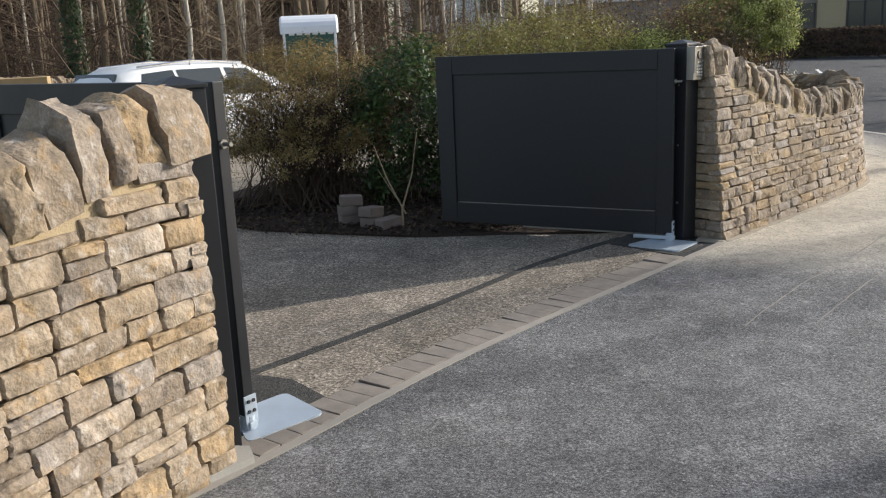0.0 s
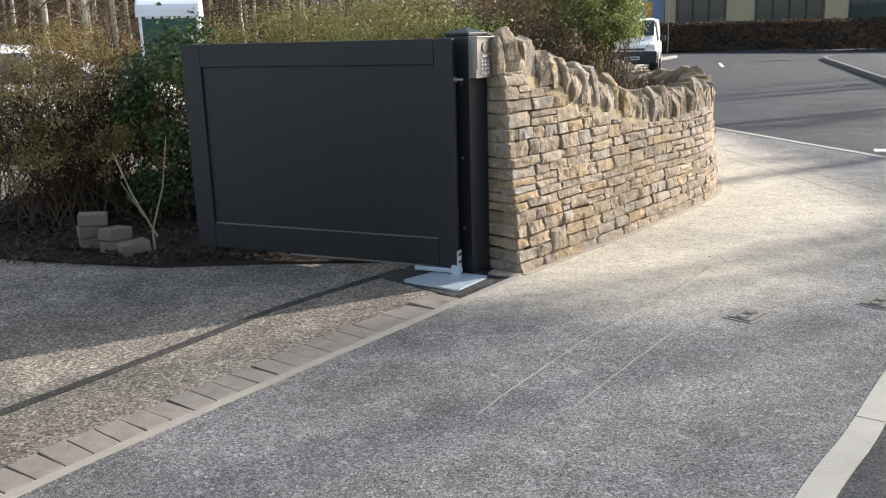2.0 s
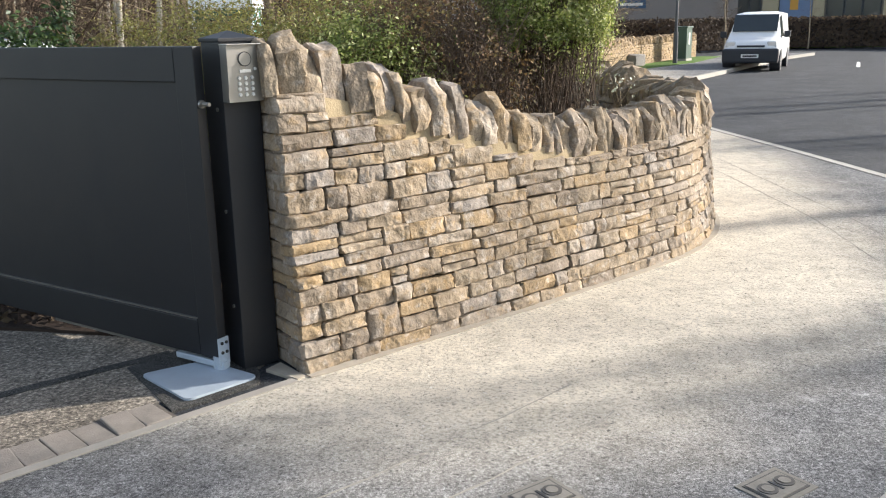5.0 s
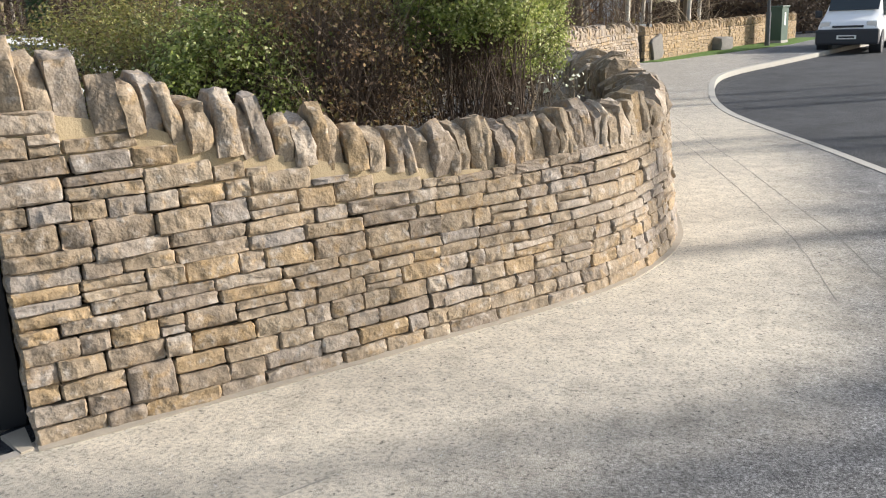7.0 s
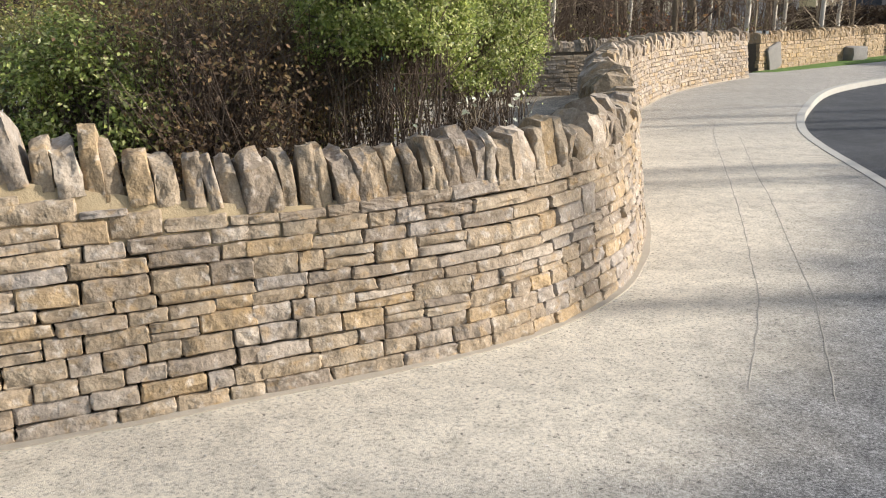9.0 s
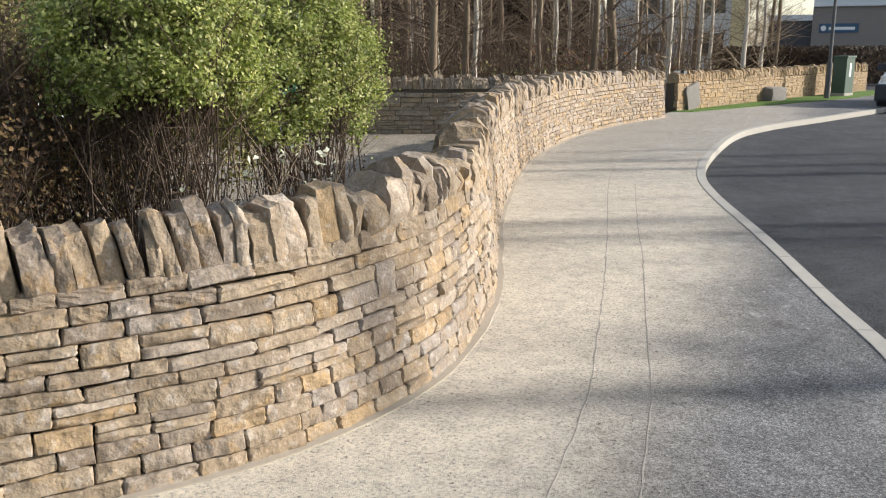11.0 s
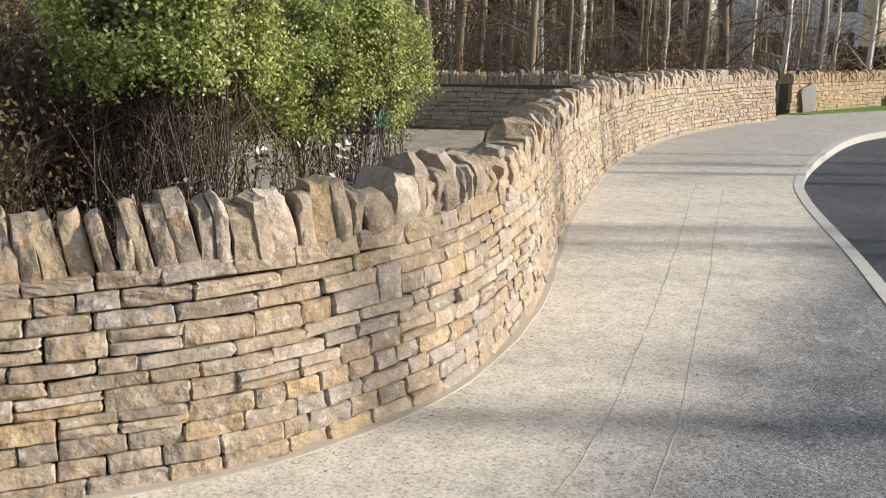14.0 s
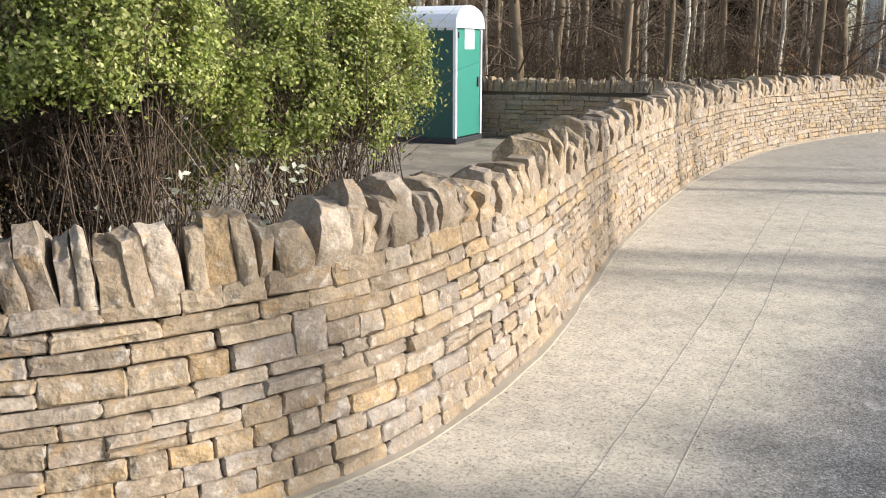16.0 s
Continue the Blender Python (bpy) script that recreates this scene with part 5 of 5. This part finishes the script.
for sy in (-1, 1):
    for sx in (-1, 1):
        part("corner_trim", solid(sx * 0.56 - 0.03, sx * 0.56 + 0.03, sy * 0.56 - 0.03, sy * 0.56 + 0.03, 0.10, 2.06, 0.01), TOILET_WHITE, toilet, "white corner trim")
door = part("door", solid(0.545, 0.58, -0.50, 0.50, 0.12, 2.16, 0.01), TOILET_GREEN, toilet)
part("notice", solid(0.581, 0.588, -0.20, 0.22, 1.66, 2.02, 0.002), TOILET_WHITE, door, "white notice")
part("latch", solid(0.58, 0.61, 0.36, 0.42, 0.98, 1.16, 0.008), BUMPER, door)
part("hinge", solid(0.58, 0.60, -0.50, -0.46, 1.85, 1.95, 0.004), BUMPER, door)
bm = bmesh.new()
arch = [(math.cos(t), math.sin(t)) for t in np.linspace(0, math.pi, 13)]
rings = []
for x in (-0.64, -0.60, 0.60, 0.64):
    k = 0.93 if abs(x) > 0.62 else 1.0
    rings.append([bm.verts.new((x, 0.62 * c * k, 2.02 + 0.40 * (s ** 0.75) * k)) for c, s in arch])
for p, q in zip(rings, rings[1:]):
    for k in range(12):
        bm.faces.new((p[k], p[k + 1], q[k + 1], q[k]))
    bm.faces.new((p[12], p[0], q[0], q[12]))
bm.faces.new(rings[0]), bm.faces.new(rings[-1][::-1])
part("roof", bm, TOILET_WHITE, toilet, "white domed roof", smooth=False)
for k in range(6):
    part("roof_vent", solid(-0.45 + k * 0.17, -0.33 + k * 0.17, -0.585, -0.56, 1.98, 2.04, 0.004), TOILET_WHITE, toilet)

# ---- street things ----
PAINT_GREEN = plain("cabinet_green", (0.045, 0.085, 0.06), 0.5, 0, 0.1, 6)
POLE_GREY = plain("lamp_column_steel", (0.09, 0.095, 0.10), 0.5, 0.3, 0.1, 6)
POLE_PALE = plain("pale_lamp_column", (0.55, 0.56, 0.56), 0.45, 0.3, 0.08, 6)
TIMBER = plain("timber", (0.36, 0.25, 0.12), 0.8, 0, 0.25, 8, 0.004)
SLATE = plain("grey_slab", (0.20, 0.185, 0.165), 0.9, 0, 0.3, 6, 0.01)
cab = tagged(empty("utility_cabinet", pose(9.15, 37.7, 0, 0, 0, 62)), "green metal utility cabinet with a pale notice on the verge", "utility cabinet")
part("plinth", solid(-0.34, 0.34, -0.24, 0.24, 0, 0.10, 0.01), CONCRETE, cab)
part("body", solid(-0.32, 0.32, -0.22, 0.22, 0.10, 1.22, 0.012), PAINT_GREEN, cab)
part("lid", solid(-0.35, 0.35, -0.25, 0.25, 1.22, 1.28, 0.015), PAINT_GREEN, cab)
part("notice", solid(-0.08, 0.06, -0.226, -0.221, 0.62, 1.05), PLATE, cab, "white notice")
lamp = tagged(empty("street_lamp", pose(8.55, 35.85, 0)), "dark steel street lamp column beside the cabinet", "street lamp")
part("base", rod(bmesh.new(), (0, 0, 0), (0, 0, 1.1), 0.085, None, 14), POLE_GREY, lamp)
part("column", rod(bmesh.new(), (0, 0, 1.1), (0, 0, 6.0), 0.055, 0.04, 14), POLE_GREY, lamp)
part("lantern", solid(-0.1, 0.6, -0.12, 0.12, 5.95, 6.08, 0.03), POLE_GREY, lamp)
lamp2 = tagged(empty("street_lamp", pose(0.6, 42.7, 0)), "pale steel street lamp column at the wood's edge", "street lamp")
part("column", rod(bmesh.new(), (0, 0, 0), (0, 0, 7.0), 0.12, 0.08, 14), POLE_PALE, lamp2)
part("lantern", solid(-0.1, 0.7, -0.13, 0.13, 6.95, 7.08, 0.03), POLE_PALE, lamp2)
marker = tagged(empty("marker_post", pose(4.56, 29.35, 0)), "thin black post with small white plates", "post")
part("shaft", solid(-0.035, 0.035, -0.035, 0.035, 0, 1.02, 0.006), BLACK, marker)
part("plate", solid(-0.20, -0.05, -0.045, -0.035, 0.90, 1.00, 0.003), PLATE, marker)
part("plate", solid(0.045, 0.11, -0.045, -0.035, 0.92, 1.00, 0.003), PLATE, marker)


def boulder(label, m, w, d, h, seed):
    r = random.Random(seed)
    bm = bmesh.new()
    bmesh.ops.create_icosphere(bm, subdivisions=2, radius=1.0)
    for v in bm.verts:
        v.co = Vector((max(-0.6, min(0.6, v.co.x)), max(-0.6, min(0.6, v.co.y)), max(-0.6, min(0.6, v.co.z)))) * (1 + r.uniform(-0.07, 0.07))
        v.co = Vector((v.co.x * w / 1.2, v.co.y * d / 1.2, (v.co.z + 0.6) * h / 1.2))
    ob = part("boulder", bm, SLATE)
    ob.matrix_basis = m
    return tagged(ob, label, "boulder")


boulder("squat dark boulder on the grass by the wall", pose(6.95, 34.15, 0, 0, 0, 60), 0.85, 0.4, 0.42, 3)
boulder("leaning grey stone slab against the wall", pose(4.86, 29.75, 0, 0, -16, 62), 0.60, 0.12, 0.66, 4)
BRICK = plain("reclaimed_brick", (0.17, 0.135, 0.115), 0.9, 0, 0.3, 12, 0.006)
for x, y, z, rz, tilt in ((-0.90, 7.80, 0.02, 20, 0), (-0.90, 7.80, 0.106, 28, 0), (-0.89, 7.80, 0.192, 12, 3), (-0.70, 7.66, 0.02, 70, 0), (-0.70, 7.66, 0.106, 58, 4), (-0.54, 7.54, 0.025, 35, -5)):
    ob = part("block", solid(-0.10, 0.10, -0.07, 0.07, 0, 0.085, 0.01), BRICK)
    ob.matrix_basis = pose(x, y, z, 0, tilt, rz)
    tagged(ob, "loose weathered concrete block stacked in the mulch", "block", "stacked blocks")
stack = part("timber_stack", solid(-0.55, 0.55, -0.4, 0.4, 0, 1.32, 0.01), TIMBER)
stack.matrix_basis = pose(-7.4, 15.4, 0, 0, 0, 20)
tagged(stack, "stack of pale sawn timber boards by the back wall", "timber")

# ---- hedge and buildings across the road ----
HEDGE = Line([(8.0, 56.5), (14, 53.2), (20.9, 51.8), (26, 46.5), (33, 42.5), (44, 38)])


def hedge(line, high, deep, label, leaf, per_metre, size):
    h = tagged(empty("hedge"), label, "hedge")
    n = int(line.length * per_metre)
    at = np.empty((n, 3))
    face = np.empty((n, 3))
    for i in range(n):
        s, k = nrg.uniform(0, line.length), nrg.uniform()
        out = deep * (nrg.uniform(0, 1) if k < 0.3 else nrg.uniform(0.82, 1.0))
        p, d, nn = line.at(s, out)
        at[i] = (p[0], p[1], (high if k < 0.3 else nrg.uniform(0, high)) + nrg.normal() * 0.04)
        face[i] = (nn[0] + nrg.normal() * 0.5, nn[1] + nrg.normal() * 0.5, 0.4 + nrg.normal() * 0.5)
    leaves_mesh("foliage", at, face, size, leaf, h)
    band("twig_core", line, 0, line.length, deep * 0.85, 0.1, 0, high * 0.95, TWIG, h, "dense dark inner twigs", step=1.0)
    return h


hedge(HEDGE, 1.45, 1.2, "long clipped dark reddish-brown beech hedge across the road", LEAF_DEAD, 260, 0.09)
hedge(Line([(5.0, 50.5), (9.5, 48.5), (13, 50.5)]), 1.5, 1.0, "clipped reddish-brown hedge behind the far wall", LEAF_DEAD, 260, 0.09)

WALL_BEIGE = plain("beige_cladding", (0.42, 0.34, 0.23), 0.8, 0, 0.1, 1)
WALL_DARK = plain("charcoal_cladding", (0.035, 0.038, 0.045), 0.6, 0, 0.12, 1)
WALL_WHITE = plain("white_render", (0.66, 0.68, 0.70), 0.85, 0, 0.06, 1)
WALL_YELLOW = plain("cream_panel", (0.68, 0.58, 0.33), 0.8, 0, 0.08, 1)
WALL_GREY = plain("grey_brown_cladding", (0.22, 0.19, 0.17), 0.7, 0, 0.1, 1)
PANEL_BLUE = plain("blue_panel", (0.16, 0.22, 0.36), 0.6, 0, 0.1, 1)
SIGN_BLUE = plain("sign_blue", (0.035, 0.085, 0.15), 0.5, 0, 0.05, 1)
ROOF_METAL = plain("pale_metal_roof", (0.55, 0.58, 0.62), 0.4, 0.4, 0.06, 2)
ORANGE = plain("orange_notice", (0.62, 0.30, 0.05), 0.6, 0, 0.05, 5)


def panes(parent, x0, x1, z0, z1, count, y=-0.02):
    for i in range(count):
        a, b = x0 + (x1 - x0) * i / count, x0 + (x1 - x0) * (i + 1) / count
        w = part("window", solid(a, b - 0.02, y - 0.06, y, z0, z1, 0.0), WALL_DARK, parent)
        part("pane", solid(a + 0.07, b - 0.09, y - 0.07, y - 0.062, z0 + 0.07, z1 - 0.07), GLASS_DARK, w)


office = tagged(empty("office_building", pose(17.5, 65.5, 0, 0, 0, -24)), "modern office building with beige piers, blue panel and dark glazing", "building")
part("wall", solid(0, 26, 0, 12, 0, 7.0), WALL_GREY, office)
part("roof", solid(-0.3, 26.3, -0.3, 12.3, 7.0, 7.25), WALL_DARK, office)
for x0, x1 in ((1.6, 2.6), (4.7, 5.4), (8.8, 10.6), (15.0, 16.4), (21, 22)):
    part("pier", solid(x0, x1, -0.22, -0.004, 0, 6.9, 0.01), WALL_BEIGE, office, "beige pier")
part("blue_panel", solid(2.65, 4.65, -0.08, -0.004, 0, 6.9), PANEL_BLUE, office, "muted blue wall panel")
part("notice", solid(3.3, 3.8, -0.10, -0.085, 2.0, 3.0), ORANGE, office, "orange notice")
panes(office, 5.5, 8.7, 0.3, 3.2, 3)
panes(office, 10.7, 14.9, 0.3, 3.2, 4)
panes(office, 16.5, 20.9, 0.3, 3.2, 4)
panes(office, -0.0, 1.5, 0.3, 3.2, 2)
house = tagged(empty("apartment_building", pose(-3.4, 74.0, 0, 0, 0, 4)), "white rendered building with a cream corner panel", "building")
part("wall", solid(0, 8.6, 0, 9, 0, 9.0), WALL_WHITE, house)
part("corner_panel", solid(8.6, 9.7, -0.1, 9, 0, 9.0), WALL_YELLOW, house, "cream corner panel")
part("roof", solid(-0.3, 10.0, -0.4, 9.4, 9.0, 9.25), WALL_DARK, house)
for zz in (1.0, 3.9, 6.6):
    panes(house, 6.6, 8.2, zz, zz + 1.5, 2)
    panes(house, 2.0, 3.6, zz, zz + 1.5, 2)
unit = tagged(empty("industrial_unit", pose(9.2, 126.0, 0, 0, 0, -4)), "dark clad industrial unit with a pale roof and blue sign band", "building")
part("wall", solid(0, 5.0, 0, 14, 0, 4.6), WALL_DARK, unit)
part("wall", solid(5.004, 26, -0.5, 14, 0, 6.2), WALL_GREY, unit)
part("roof", solid(-0.2, 5.0, -0.3, 14.2, 4.6, 5.3), ROOF_METAL, unit, "pale metal roof")
part("roof", solid(5.02, 26.2, -0.9, 14.2, 6.2, 8.2), ROOF_METAL, unit, "pale metal roof")
sign = part("sign_board", solid(5.8, 10.2, -0.6, -0.504, 3.1, 4.2), SIGN_BLUE, unit, "blue sign band")
part("lettering", solid(6.9, 9.8, -0.612, -0.602, 3.45, 3.8), PLATE, sign)
part("emblem", rod(bmesh.new(), (6.3, -0.60, 3.65), (6.3, -0.615, 3.65), 0.32, None, 20), PLATE, sign)

# ---- far side of the road ----
ISLE = Line([(8.5, 8.0), (12.2, 17.5), (14.3, 23.3), (17.0, 30.2), (19.3, 36.0), (20.6, 37.8), (23, 38.2), (30, 35.5), (44, 30)])
isle_side = [tuple(ISLE.at(s, 0.05)[0]) for s in np.arange(0, ISLE.length, 0.8)]
tagged(slab("pavement_2", isle_side + [(44, 20), (40, 0), (20, -4)], 0.012, 0.3, ROAD), "tarmac pavement across the road", "pavement", kind="structure")
KERB_GREY = plain("weathered_kerb", (0.17, 0.165, 0.155), 0.92, 0, 0.25, 6, 0.003, 0.25)
isle_kerb = tagged(empty("kerb_2"), "grey concrete kerb across the road", "kerb", kind="structure")
s = 5.0
while s < ISLE.length - 1.0:
    band("kerb_stone", ISLE, s + 0.004, s + 0.911, 0.07, -0.06, -0.25, 0.018, KERB_GREY, isle_kerb, step=0.3)
    s += 0.915
ROAD_PAINT = plain("road_paint", (0.62, 0.61, 0.58), 0.8, 0, 0.2, 12, 0.001, 0.3)
for pts in ([(6.98, 11.04), (7.10, 11.0), (7.21, 11.2), (7.08, 11.25)], [(14.02, 33.5), (14.12, 33.4), (15.3, 36.7), (15.22, 36.8)]):
    tagged(slab("road_marking", pts, road_level(*pts[0]) + 0.002, 0.01, ROAD_PAINT), "short worn white paint mark on the road", "road marking", kind="structure")
RED_SIGN = plain("red_sign", (0.5, 0.02, 0.025), 0.4, 0, 0.05, 10)
no_entry = tagged(empty("road_sign", pose(24.6, 40.2, 0.01, 0, 0, -30)), "round red road sign on a grey post", "road sign")
part("post", rod(bmesh.new(), (0, 0, 0), (0, 0, 3.2), 0.04, None, 10), POLE_GREY, no_entry)
disc = part("disc", rod(bmesh.new(), (0, -0.05, 2.95), (0, -0.065, 2.95), 0.32, None, 24), RED_SIGN, no_entry)
part("bar", solid(-0.22, 0.22, -0.072, -0.066, 2.90, 3.0), PLATE, disc, "white bar")
bin_box = tagged(empty("green_container", pose(30.0, 46.0, 0, 0, 0, -32)), "dark green metal container beyond the hedge", "container")
part("body", solid(-2.0, 4.0, -1.2, 1.2, 0, 2.5, 0.03), TOILET_SHADED, bin_box)
part("lid", solid(-2.05, 4.05, -1.25, 1.25, 2.5, 2.62, 0.03), PAINT_GREEN, bin_box)
part("notice", solid(-0.5, -0.2, -1.215, -1.205, 1.5, 2.0), PLATE, bin_box, "white notice")
for x, y, kind, k in ((27.5, 41.0, 1, 0.6), (12.6, 46.5, 1, 0.6), (17.5, 50.0, 4, 0.6), (14.5, 55.0, 0, 0.6), (29, 15, 2, 1.5), (40, 30, 2, 1.9), (42, 26, 0, 1.9), (41, 35, 2, 1.8), (45, 31, 0, 2.0), (39, 22.5, 2, 1.8), (31, 18.5, 0, 1.6), (33, 22, 2, 1.6), (30, 25, 0, 1.5), (35, 27, 1, 1.7), (32, 30, 2, 1.5), (37, 20, 0, 1.7), (34, 33.5, 0, 1.6), (36, 15.5, 2, 1.5)):
    copy_thing(KINDS[kind], pose(x, y, 0.0, 0, 0, x * 77 % 360) @ Matrix.Scale(k, 4))
